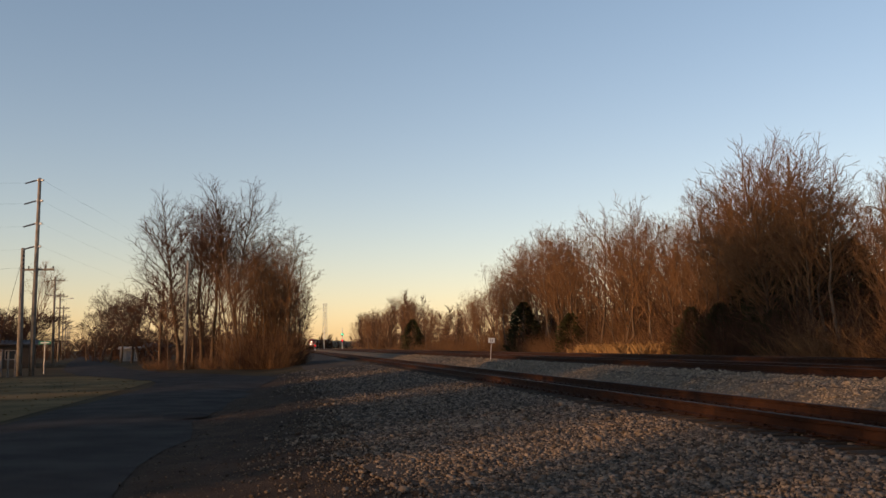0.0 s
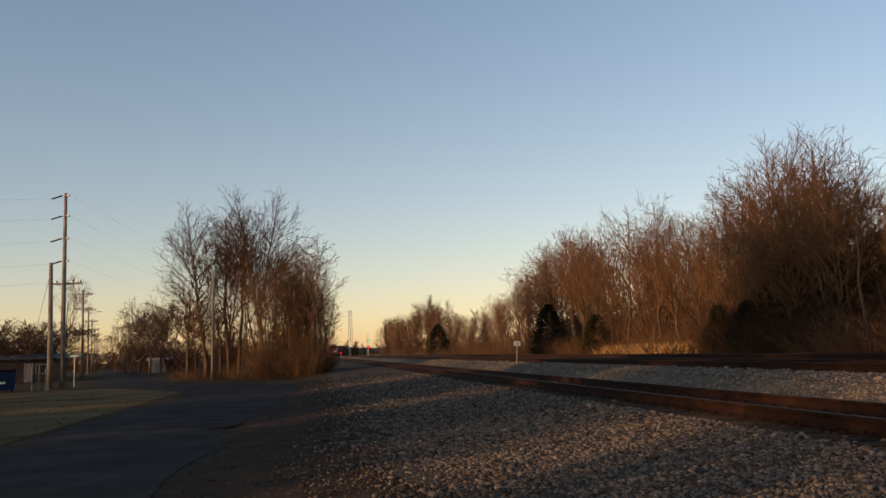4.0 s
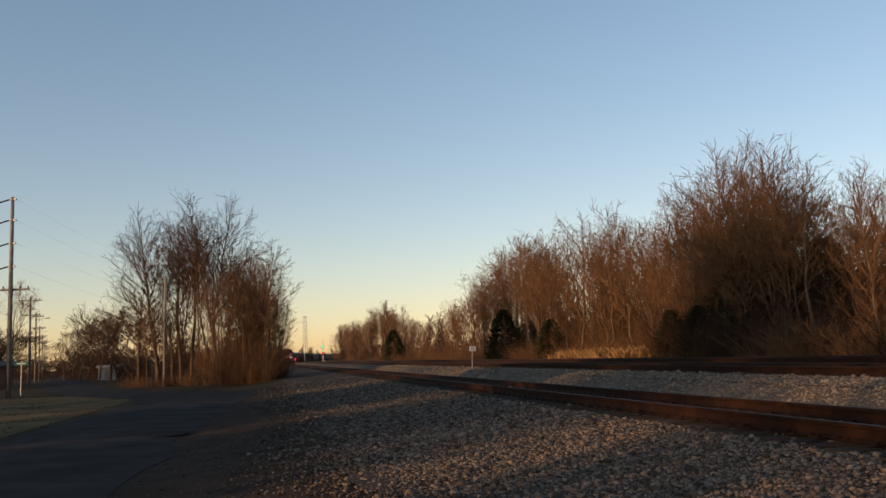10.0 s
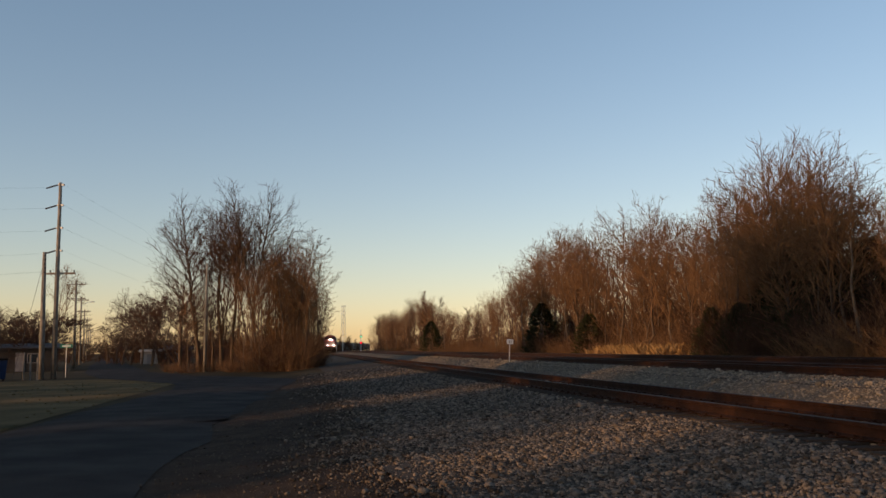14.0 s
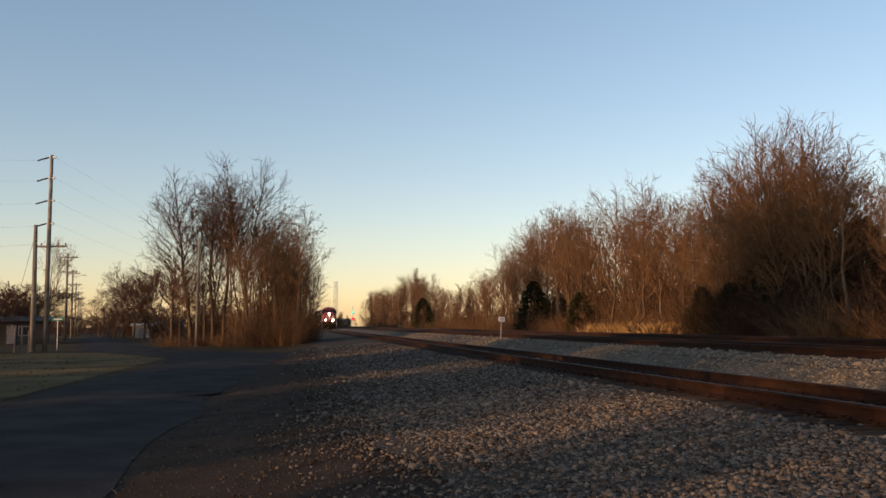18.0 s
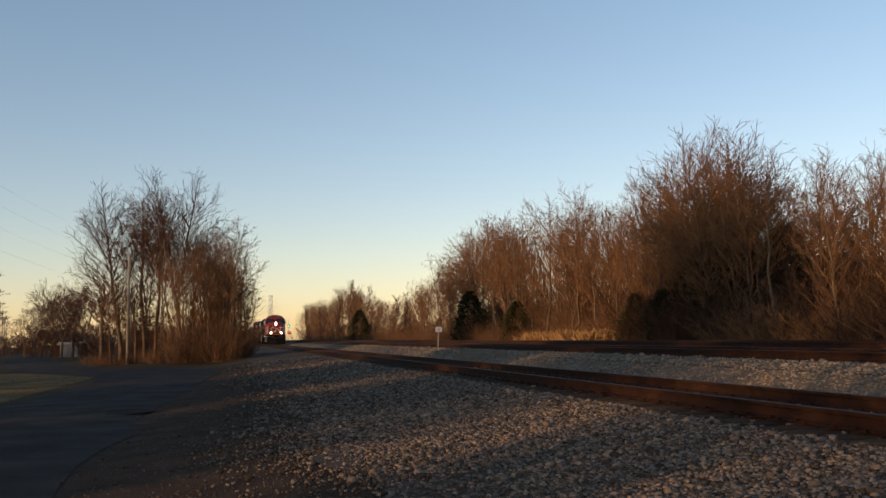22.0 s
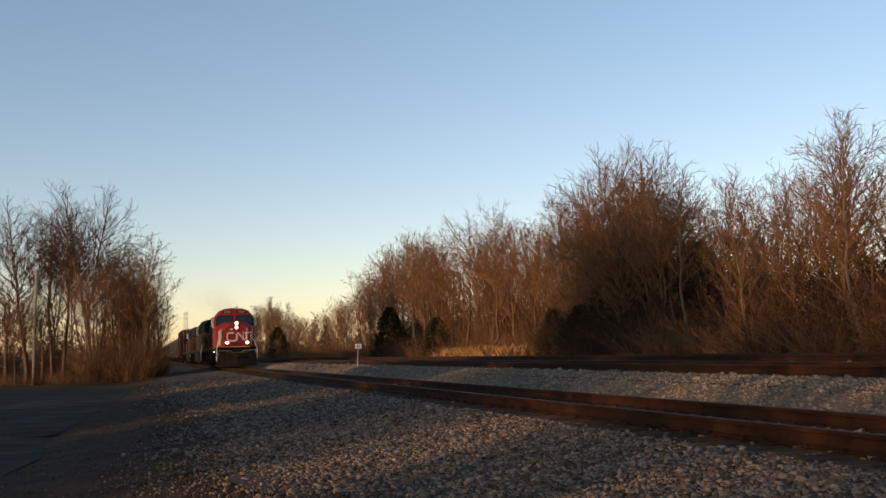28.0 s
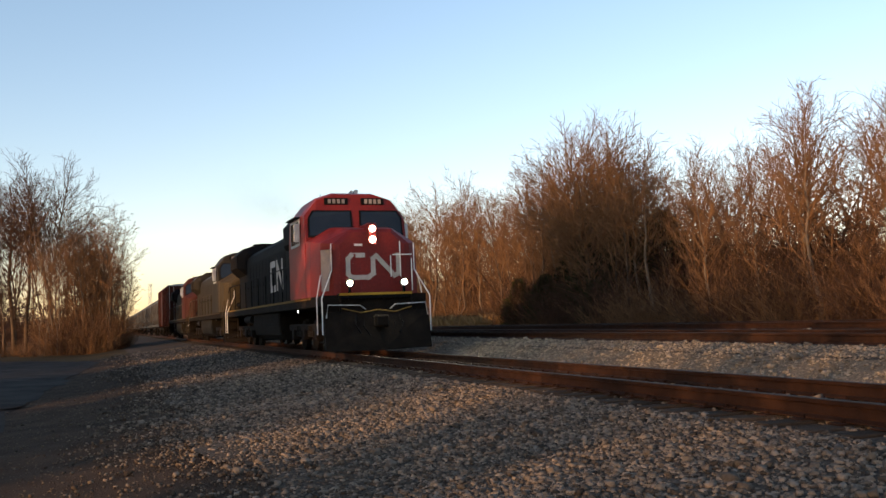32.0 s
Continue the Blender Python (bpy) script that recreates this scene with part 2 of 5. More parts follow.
    def mesh(self, name, material, smooth=False):
        me = bpy.data.meshes.new(name)
        me.from_pydata(self.v, [], self.f)
        me.materials.append(material)
        if len(self.f) < 2500:
            bm = bmesh.new()
            bm.from_mesh(me)
            bmesh.ops.recalc_face_normals(bm, faces=bm.faces)
            bm.to_mesh(me)
            bm.free()
        if smooth and self.f:
            me.polygons.foreach_set("use_smooth", [True] * len(me.polygons))
        me.update()
        return me


def part(name, b, material, parent=None, label="", smooth=False):
    ob = new(name, b.mesh(name, material, smooth))
    ob.parent = parent
    return tagged(ob, label) if label else ob


def empty(name, m=None):
    ob = new(name)
    if m:
        ob.matrix_basis = m
    return ob


def ramp(x, pts):
    """Straight-line interpolation through (x, value) pairs."""
    if x <= pts[0][0]:
        return pts[0][1]
    for (a, u), (b, w) in zip(pts, pts[1:]):
        if x <= b:
            return u + (w - u) * (x - a) / (b - a)
    return pts[-1][1]


# ---- lie of the land: cross-section over x, the railway along y ----
BEND_Y, BEND_R = 300.0, 1400.0


def bend(y):
    """How far the railway has swung to the right at y."""
    return (y - BEND_Y) ** 2 / (2 * BEND_R) if y > BEND_Y else 0.0


SECTION = [(-400, -2.0), (-60, -0.6), (-20, -0.3), (-8, -0.24), (-6.6, -0.2), (-1.8, -0.2), (-0.6, -0.12), (0.4, 0.0), (2.5, 0.13), (4.4, 0.27), (5.3, 0.36), (8.8, 0.37),
           (9.3, 0.5), (9.9, 0.7), (10.7, 0.76), (13.9, 0.76), (14.8, 0.72), (15.8, 0.78), (20.0, 0.78), (21.5, 0.55), (24, 0.45), (40, 0.4), (400, -1.0)]


def land(x, y):
    x = x - bend(y)
    wave = 0.03 * noise.noise(Vector((x * 0.35, y * 0.25, 0))) if -30 < x < 5 or x > 21 else 0.0
    return ramp(x, SECTION) + wave


def steps(*spans):
    out = []
    for a, b, d in spans:
        n = max(1, round((b - a) / d))
        out += [a + (b - a) * i / n for i in range(n)]
    return out + [spans[-1][1]]


def sheet(xs, ys, lift, material, name, keep=None):
    b = Build()
    def ragged(x, y):
        return x + (0.5 * noise.noise(Vector((y * 0.5, 7, 0))) + 0.3 * noise.noise(Vector((y * 1.7, 3, 0))) if keep and x == xs[0] else 0.0)
    b.v = [(ragged(x, y) + bend(y), y, land(x + bend(y), y) + lift) for y in ys for x in xs]
    n = len(xs)
    b.f = [(j * n + i, j * n + i + 1, j * n + n + i + 1, j * n + n + i) for j in range(len(ys) - 1) for i in range(n - 1)]
    ob = part(name, b, material, smooth=True)
    return ob


YS = steps((-1500, -200, 200), (-200, -20, 20), (-20, 60, 1.0), (60, 140, 4), (140, 420, 20), (420, 2500, 130))
ground = sheet(steps((-2500, -400, 300), (-400, -60, 40), (-60, -20, 8), (-20, -8, 1.5), (-8, 26, 0.5), (26, 60, 4), (60, 400, 60), (400, 2500, 300)), YS, -0.03, M_FIELD, "ground")
tagged(ground, "flat dry winter grassland and bare earth reaching the horizon", "ground", kind="structure")
YB = steps((-60, 0, 10), (0, 60, 0.8), (60, 440, 10))
verge = sheet(steps((-2.4, 1.8, 0.3)), steps((-60, 0, 10), (0, 56, 0.8)), -0.012, M_SOIL, "verge")
tagged(verge, "dark bare earth verge between road and railway gravel", "verge", kind="structure")
bed = sheet(steps((1.2, 21.0, 0.3)), YB, 0.004, M_GRAVEL, "ballast_bed", True)
tagged(bed, "pale grey crushed-stone railway bed under three tracks", "gravel bed", kind="structure")
middle = sheet(steps((8.75, 10.95, 0.2)), steps((0, 60, 0.8), (60, 300, 10)), 0.009, M_SUNPALEBED, "track_interval")
tagged(middle, "pale clean crushed stone between two railway tracks", "gravel bed", kind="structure")
lawn = sheet(steps((-40, -6.8, 1.5)), steps((18, 64, 1.5)), -0.015, M_TURF, "lawn")
tagged(lawn, "short dry yellow-green winter turf beside the road", "lawn", kind="structure")

# the road runs beside the railway, then swings away to the left


def road_mesh():
    left = [(-6.4, -60), (-6.4, 0), (-6.45, 12), (-6.4, 24), (-6.3, 30), (-6.0, 36), (-5.95, 43), (-6.4, 48), (-7.6, 53), (-10.5, 59), (-14, 66), (-19, 84), (-31, 140), (-49, 230), (-92, 430)]
    right = [(-1.9, -60), (-1.95, 0), (-2.0, 12), (-1.9, 24), (-1.6, 30), (-1.3, 36), (-0.8, 44), (-0.5, 51), (-1.2, 56), (-3.6, 61), (-7.5, 67), (-13.4, 84), (-25.5, 140), (-43.5, 230), (-86, 430)]
    b = Build()
    cols, rows = 7, []
    for (p, q), (r, s), n in [((left[i], right[i]), (left[i + 1], right[i + 1]), 6) for i in range(len(left) - 1)]:
        for k in range(n):
            t = k / n
            a = Vector(p).lerp(Vector(r), t)
            c = Vector(q).lerp(Vector(s), t)
            rows.append((a, c))
    rows.append((Vector(left[-1]), Vector(right[-1])))
    for a, c in rows:
        for k in range(cols + 1):
            t = k / cols
            p = a.lerp(c, t)
            w = 0.0
            if k in (0, cols):
                w = (0.12 if k == 0 else 0.4) * (noise.noise(Vector((p.y * 0.8, k, 3))) + 0.8 * noise.noise(Vector((p.y * 0.23, k, 9))))
            z = land(p.x, p.y) + 0.003 + 0.06 * (1 - (2 * t - 1) ** 2)
            b.v.append((p.x + w, p.y, z))
    n = cols + 1
    b.f = [(j * n + i, j * n + i + 1, j * n + n + i + 1, j * n + n + i) for j in range(len(rows) - 1) for i in range(cols)]
    return b


road = part("road", road_mesh(), M_ASPHALT, smooth=True)
tagged(road, "worn dark asphalt lane beside the railway, bending away", "road", kind="structure")


# ---- railway ----
RAILS = [(6.25, 0.60), (7.75, 0.60), (11.5, 0.97), (13.0, 0.97), (17.0, 1.0), (18.5, 1.0)]
PROFILE = [(-0.075, -0.185), (0.075, -0.185), (0.075, -0.172), (0.012, -0.15), (0.009, -0.05), (0.036, -0.042), (0.037, -0.004), (-0.037, -0.004), (-0.036, -0.042), (-0.009, -0.05), (-0.012, -0.15), (-0.075, -0.172)]
YR = steps((-60, 20, 20), (20, 300, 40), (300, 480, 10))


def rail(x, top, parent):
    web = Build().loft([[(x + bend(y) + u, y, top + w) for u, w in PROFILE] for y in YR])
    ob = part("rail", web, M_RUST, parent)
    cap = Build().loft([[(x + bend(y) + u, y, top + w) for u, w in ((-0.034, -0.003), (0.034, -0.003), (0.028, 0.003), (-0.028, 0.003))] for y in YR])
    part("running_surface", cap, M_HEAD, ob, "worn shiny top of the rail")
    return ob


TIE = Build().box(-1.3, 1.3, -0.11, 0.11, -0.17, 0.0, 0.012).mesh("tie", M_TIE)
PLATE = Build().box(-0.18, 0.18, -0.09, 0.09, 0.0, 0.016, 0.004).box(-0.11, -0.075, -0.03, 0.0, 0.01, 0.05, 0.004).box(0.075, 0.11, 0.0, 0.03, 0.01, 0.05, 0.004).mesh("tie_plate", M_RUST)
ANCHOR = Build().tube([(-0.1, 0, -0.03), (-0.09, 0, 0.02), (-0.03, 0, 0.0), (0.06, 0, -0.02), (0.1, 0, 0.02)], 0.014, 5).mesh("rail_anchor", M_RUST)
tracks = []
for k, (x, top) in enumerate(((7.0, 0.60), (12.25, 0.97), (17.75, 1.0))):
    track = empty("railway_track")
    tagged(track, ("railway track of rusty rails on dark wooden ties, nearest the road", "railway track on a raised gravel bed, second from the road", "siding track with rusty rails before the woods")[k], "railway track", "parallel railway tracks", "structure")
    rail(RAILS[2 * k][0], top, track)
    rail(RAILS[2 * k + 1][0], top, track)
    tracks.append((track, x, top))


def lay_ties():
    rng = random.Random(5)
    for (track, x, top), near, far in zip(tracks, (3.0, 8.0, 14.0), (85.0, 60.0, 40.0)):
        y = near
        rest = Build()
        while y < 330:
            m = pose(x + bend(y) + rng.uniform(-0.06, 0.06), y, top - 0.2 + rng.uniform(-0.006, 0.004), 0, 0, rng.uniform(-1.2, 1.2))
            if y < far:
                ob = new("tie", TIE)
                ob.parent, ob.matrix_basis = track, m
                if y < 30 and x < 8:
                    for u in (-0.75, 0.75):
                        pl = new("tie_plate", PLATE)
                        pl.parent, pl.matrix_basis = track, pose(x + u, y, top - 0.2)
                    if rng.random() < 0.5:
                        an = new("rail_anchor", ANCHOR)
                        an.parent, an.matrix_basis = track, pose(x - 0.75, y + 0.14, top - 0.17)
            else:
                rest.box(-1.3, 1.3, -0.11, 0.11, -0.17, 0.0, 0, m)
            y += 0.5
        far_ties = part("distant_ties", rest, M_TIE, track)
        tagged(far_ties, kind="stuff")


# ---- loose stone ----
def stones(name, count, area, size, seed, lift=0.0, thin=None, material=None):
    """Crushed stone scattered over a stretch of the bed, as one mesh: eight jittered corners a stone."""
    rng = np.random.default_rng(seed)
    x = rng.uniform(area[0], area[1], count)
    y = area[2] + (area[3] - area[2]) * rng.random(count) ** 1.35
    if thin is not None:
        edge = thin + 0.22 * np.sin(y * 0.9) + 0.12 * np.sin(y * 2.3 + 1)
        keepers = x > edge + 0.6 + 0.3 * np.sin(y * 0.31) + rng.normal(0, 0.4, count) - rng.exponential(0.5, count)
        x, y = x[keepers], y[keepers]
    n = len(x)
    z = np.array([land(a, b) for a, b in zip(x.tolist(), y.tolist())]) + lift
    corners = np.array([(i, j, k) for i in (-1, 1) for j in (-1, 1) for k in (-1, 1)], float)
    v = corners[None] * rng.uniform(0.35, 1.0, (n, 8, 3))
    s = size * rng.lognormal(0, 0.35, (n, 1, 1)) * np.array([1.0, 0.8, 0.6])
    v = v * s
    ang = rng.uniform(0, 2 * np.pi, n)
    tilt = rng.uniform(-0.7, 0.7, n)
    c, sn, ct, st = np.cos(ang)[:, None], np.sin(ang)[:, None], np.cos(tilt)[:, None], np.sin(tilt)[:, None]
    X, Y, Z = v[..., 0], v[..., 1], v[..., 2]
    Y, Z = Y * ct - Z * st, Y * st + Z * ct
    X, Y = X * c - Y * sn, X * sn + Y * c
    v = np.stack([X + x[:, None], Y + y[:, None], Z + z[:, None] + rng.uniform(0, 1.0, (n, 1)) * s[:, :, 2]], -1).reshape(-1, 3)
    quads = np.array([(0, 1, 3, 2), (4, 6, 7, 5), (0, 4, 5, 1), (2, 3, 7, 6), (0, 2, 6, 4), (1, 5, 7, 3)])
    f = (quads[None] + (np.arange(n) * 8)[:, None, None]).reshape(-1)
    me = bpy.data.meshes.new(name)
    me.vertices.add(len(v))
    me.vertices.foreach_set("co", v.ravel())
    me.loops.add(len(f))
    me.loops.foreach_set("vertex_index", f)
    me.polygons.add(n * 6)
    me.polygons.foreach_set("loop_start", np.arange(n * 6) * 4)
    me.materials.append(material or M_STONE)
    me.update(calc_edges=True)
    me.validate()
    return tagged(new(name, me), "loose pale grey and tan crushed stone", "gravel", kind="stuff")


def lay_stones():
    stones("shoulder_gravel", 50000, (-0.6, 5.72, 6.0, 16), 0.0185, 1, thin=1.4)
    stones("shoulder_gravel", 23000, (-0.6, 5.72, 15, 32), 0.023, 2, thin=1.4)
    stones("shoulder_gravel", 8500, (-0.6, 5.72, 30, 60), 0.027, 7, thin=0.9)
    stones("verge_gravel", 5200, (-2.3, 1.6, 6.0, 32), 0.009, 8, material=M_DUSTY)
    stones("edge_gravel", 10500, (-1.0, 2.6, 6.0, 36), 0.017, 10, thin=0.45, material=M_DUSTY)
    stones("shoulder_gravel", 7000, (2.6, 5.72, 3.0, 6.4), 0.022, 9)
    stones("track_gravel", 7000, (6.2, 8.6, 4, 30), 0.026, 3)
    stones("track_gravel", 500, (5.6, 6.2, 4, 30), 0.022, 13)
    stones("middle_gravel", 22000, (8.3, 11.3, 7, 40), 0.022, 4, material=M_SUNPALESTONE)
    stones("middle_gravel", 3500, (8.4, 11.3, 38, 80), 0.034, 6, material=M_SUNPALESTONE)
    stones("second_track_gravel", 2500, (10.9, 16.6, 8, 36), 0.035, 5, material=M_SUNPALESTONE)


# ---- bare trees ----
def limb(out, rng, p, d, length, r, level, spec):
    """A stem that keeps its line, with shorter limbs all the way up."""
    n = spec["n"][level]
    step = length / n
    r0 = r
    for i in range(n):
        j = spec["wild"][level]
        d = (d + Vector((rng.gauss(0, j), rng.gauss(0, j), rng.gauss(0, j * 0.7) + spec["up"][level]))).normalized()
        q = p + d * step
        r1 = max(r * (1 - 0.8 * (i + 1) / n), 0.005)
        out.append((p, q, r0, r1, 0 if level == 0 else 99 if level == len(spec["n"]) - 1 and i == n - 1 else level + 2))
        at = (i + 1) / n
        if level < len(spec["n"]) - 1 and at >= spec["bare"][level]:
            k = spec["kids"][level]
            k = int(k) + (rng.random() < k - int(k))
            for _ in range(k):
                side = d.orthogonal().normalized()
                side.rotate(Matrix.Rotation(rng.uniform(0, 2 * math.pi), 3, d))
                w = radians(rng.uniform(*spec["angle"]))
                e = (d * math.cos(w) + side * math.sin(w)).normalized()
                limb(out, rng, p.lerp(q, rng.random()), e, length * spec["ratio"][level] * (1 - 0.5 * at) * rng.uniform(0.6, 1.25), max(r1 * 0.5, 0.007), level + 1, spec)
        p, r0 = q, r1


SPIRE = dict(n=(8, 4, 3, 1), wild=(0.05, 0.13, 0.2, 0.25), up=(0.02, 0.06, 0.03, 0.0), bare=(0.12, 0.1, 0.0), kids=(2.6, 1.9, 2.0), angle=(26, 62), ratio=(0.3, 0.5, 0.6), trunk=9.0)
SHRUB = dict(n=(5, 3), wild=(0.1, 0.2), up=(0.02, 0.1), bare=(0.1,), kids=(8,), angle=(20, 60), ratio=(0.45,), trunk=9.0)
HIGH = dict(n=(7, 4), wild=(0.05, 0.16), up=(0.02, 0.08), bare=(0.38,), kids=(11,), angle=(25, 65), ratio=(0.3,), trunk=9.0)
MESHY = dict(n=(6, 4), wild=(0.08, 0.18), up=(0.02, 0.08), bare=(0.05,), kids=(9,), angle=(20, 65), ratio=(0.36,), trunk=9.0)
WAND = dict(n=(7, 4, 2), wild=(0.06, 0.14, 0.22), up=(0.02, 0.1, 0.06), bare=(0.12, 0.0), kids=(3.4, 3.0), angle=(22, 60), ratio=(0.3, 0.45), trunk=9.0)


def fork(out, rng, p, d, length, r, level, spec):
    """A limb that bends a little and then forks; forks again until the twigs are fine."""
    bits = 3 if level == 0 else 2 if level < 4 else 1
    r0 = r
    r1 = r * (0.8 if level == 0 else 0.72)
    j = spec["wild"]
    for i in range(bits):
        d = (d + Vector((rng.gauss(0, j), rng.gauss(0, j), rng.gauss(0, j * 0.6) + spec["up"]))).normalized()
        q = p + d * length / bits
        e = r0 + (r1 - r0) * (i + 1) / bits
        out.append((p, q, r0 + (r1 - r0) * i / bits, e, 99 if level >= spec["depth"] else level))
        if level and i < bits - 1 and rng.random() < spec["side"]:
            twig(out, rng, q, d, length * 0.5, e * 0.4, level, spec)
        p = q
    if level >= spec["depth"]:
        return
    n = 3 if rng.random() < spec["three"] else 2
    if level == 0 and "split" in spec:
        n = spec["split"]
    turn = rng.uniform(0, 2 * math.pi)
    for k in range(n):
        w = radians(rng.uniform(*spec["angle"]) * (0.55 if k == 0 else 1.15))
        a = turn + 2 * math.pi * k / n + rng.gauss(0, 0.4)
        side = d.orthogonal().normalized()
        side.rotate(Matrix.Rotation(a, 3, d))
        e = (d * math.cos(w) + side * math.sin(w)).normalized()
        ratio = rng.uniform(*spec["ratio"]) * (1.0 if k == 0 else 0.92)
        fork(out, rng, p, e, length * (spec["first"] if level == 0 else ratio), r1 * (0.92 if k == 0 else 0.74), level + 1, spec)


def twig(out, rng, p, d, length, r, level, spec):
    side = d.orthogonal().normalized()
    side.rotate(Matrix.Rotation(rng.uniform(0, 2 * math.pi), 3, d))
    w = radians(rng.uniform(35, 65))
    e = (d * math.cos(w) + side * math.sin(w)).normalized()
    fork(out, rng, p, e, length, max(r, 0.006), max(level + 1, spec["depth"] - 3), spec)


SPEC = dict(depth=9, angle=(16, 36), ratio=(0.7, 0.92), three=0.2, wild=0.07, up=0.045, side=0.5, trunk=2.6, first=0.8)


def tree_build(seed, stems, spec, radius, lean=0.12, base=0.0, thick=0.0045):
    """The trunks and the crown of a tree 10 m high."""
    rng = random.Random(seed)
    trunks, crown, runs = [], Build(), []
    for s in range(stems):
        out = []
        d = Vector((rng.gauss(0, lean), rng.gauss(0, lean), 1)).normalized()
        p = Vector((rng.uniform(-1, 1), rng.uniform(-1, 1), 0)) * base
        size = 1 if s == 0 else rng.uniform(0.75, 0.95)
        (fork if "depth" in spec else limb)(out, rng, p, d, spec["trunk"] * size, radius * size, 0, spec)
        runs.append(out)
    top = max(q.z for out in runs for _, q, _, _, _ in out) / 10
    for out in runs:
        trunk = Build()
        for p, q, a, c, level in out:
            if level == 99:
                crown.spike(p / top, q / top, max(a, thick * 1.3))
                continue
            (trunk if level < 2 else crown).tube([p / top, q / top], [max(a, thick * 1.2), max(c, thick)], 6 if level < 2 else 4 if level < 4 else 3, caps=False)
        trunks.append(trunk)
    return trunks, crown


def make_tree(kind, seed, stems, spec, radius, bark=None, twigs=None, **more):
    trunks, crown = tree_build(seed, stems, spec, radius, **more)
    t = empty("bare_tree", pose(0, -3000 - seed, -500))
    for trunk in trunks:
        part("trunk", trunk, bark or M_BARK, t, smooth=True)
    part("crown", crown, twigs or M_TWIG, t)
    return tagged(t, kind, "tree")


def bent(p, q, lift, n):
    """Points along a limb from p to q that leaves steeply and bends out."""
    c = p.lerp(q, 0.45) + Vector((0, 0, lift))
    return [p.lerp(c, t).lerp(c.lerp(q, t), t) for t in (i / n for i in range(n + 1))]


def spray(crown, rnd, pts, r, level, tip, dense, hull):
    """Side shoots along a limb, finer ones along those, and twig ends."""
    run = sum((pts[i + 1] - pts[i]).length for i in range(len(pts) - 1))
    count = max(2, int(run / (0.36, 0.24)[level - 2] * dense))
    spin = rnd.uniform(0, 6.28)
    for k in range(count):
        t = (0.22 if level == 2 else 0.1) + (0.98 - (0.22 if level == 2 else 0.1)) * (k + rnd.random()) / count
        f = t * (len(pts) - 1)
        i = min(int(f), len(pts) - 2)
        at, d = pts[i].lerp(pts[i + 1], f - i), (pts[i + 1] - pts[i]).normalized()
        side = d.orthogonal().normalized()
        spin += 2.4 + rnd.gauss(0, 0.3)
        side.rotate(Matrix.Rotation(spin, 3, d))
        w = radians(rnd.uniform(26, 52))
        e = (d * math.cos(w) + side * math.sin(w) + Vector((0, 0, 0.16))).normalized()
        ln = run * (0.40 * (1 - t) + 0.12) * rnd.uniform(0.65, 1.25)
        far = at + e * ln
        out = math.sqrt(((far.x - hull[0]) ** 2 + (far.y - hull[1]) ** 2) / hull[3] ** 2 + ((far.z - hull[2]) / hull[4]) ** 2)
        if out > 1.0:
            ln *= max(0.3, 1 - 2.0 * (out - 1.0))
        if level == 2:
            ln = max(ln, 0.4)
            q = at + e * ln
            twigs = bent(at, q, ln * 0.05, 3)
            twigs[1] += Vector((rnd.gauss(0, 0.04), rnd.gauss(0, 0.04), 0)) * ln
            twigs[2] += Vector((rnd.gauss(0, 0.05), rnd.gauss(0, 0.05), 0)) * ln
            r2 = min(r * 0.45, 0.016 + 0.006 * ln)
            crown.tube(twigs, [max(r2 * (1 - 0.7 * j / 3), tip) for j in range(4)], 3, caps=False)
            spray(crown, rnd, twigs, r2, 3, tip, dense, hull)
        else:
            ln = max(min(ln, 0.9), 0.28)
            q = at + e * ln
            crown.tube([at, q], [tip * 1.1, tip * 0.8], 3, caps=False)
            for _ in range(2):
                g = (e + Vector((rnd.gauss(0, 0.45), rnd.gauss(0, 0.45), rnd.gauss(0.12, 0.35)))).normalized()
                crown.spike(at.lerp(q, rnd.uniform(0.35, 1.0)), at.lerp(q, 1.0) + g * rnd.uniform(0.14, 0.34), tip * 0.85)


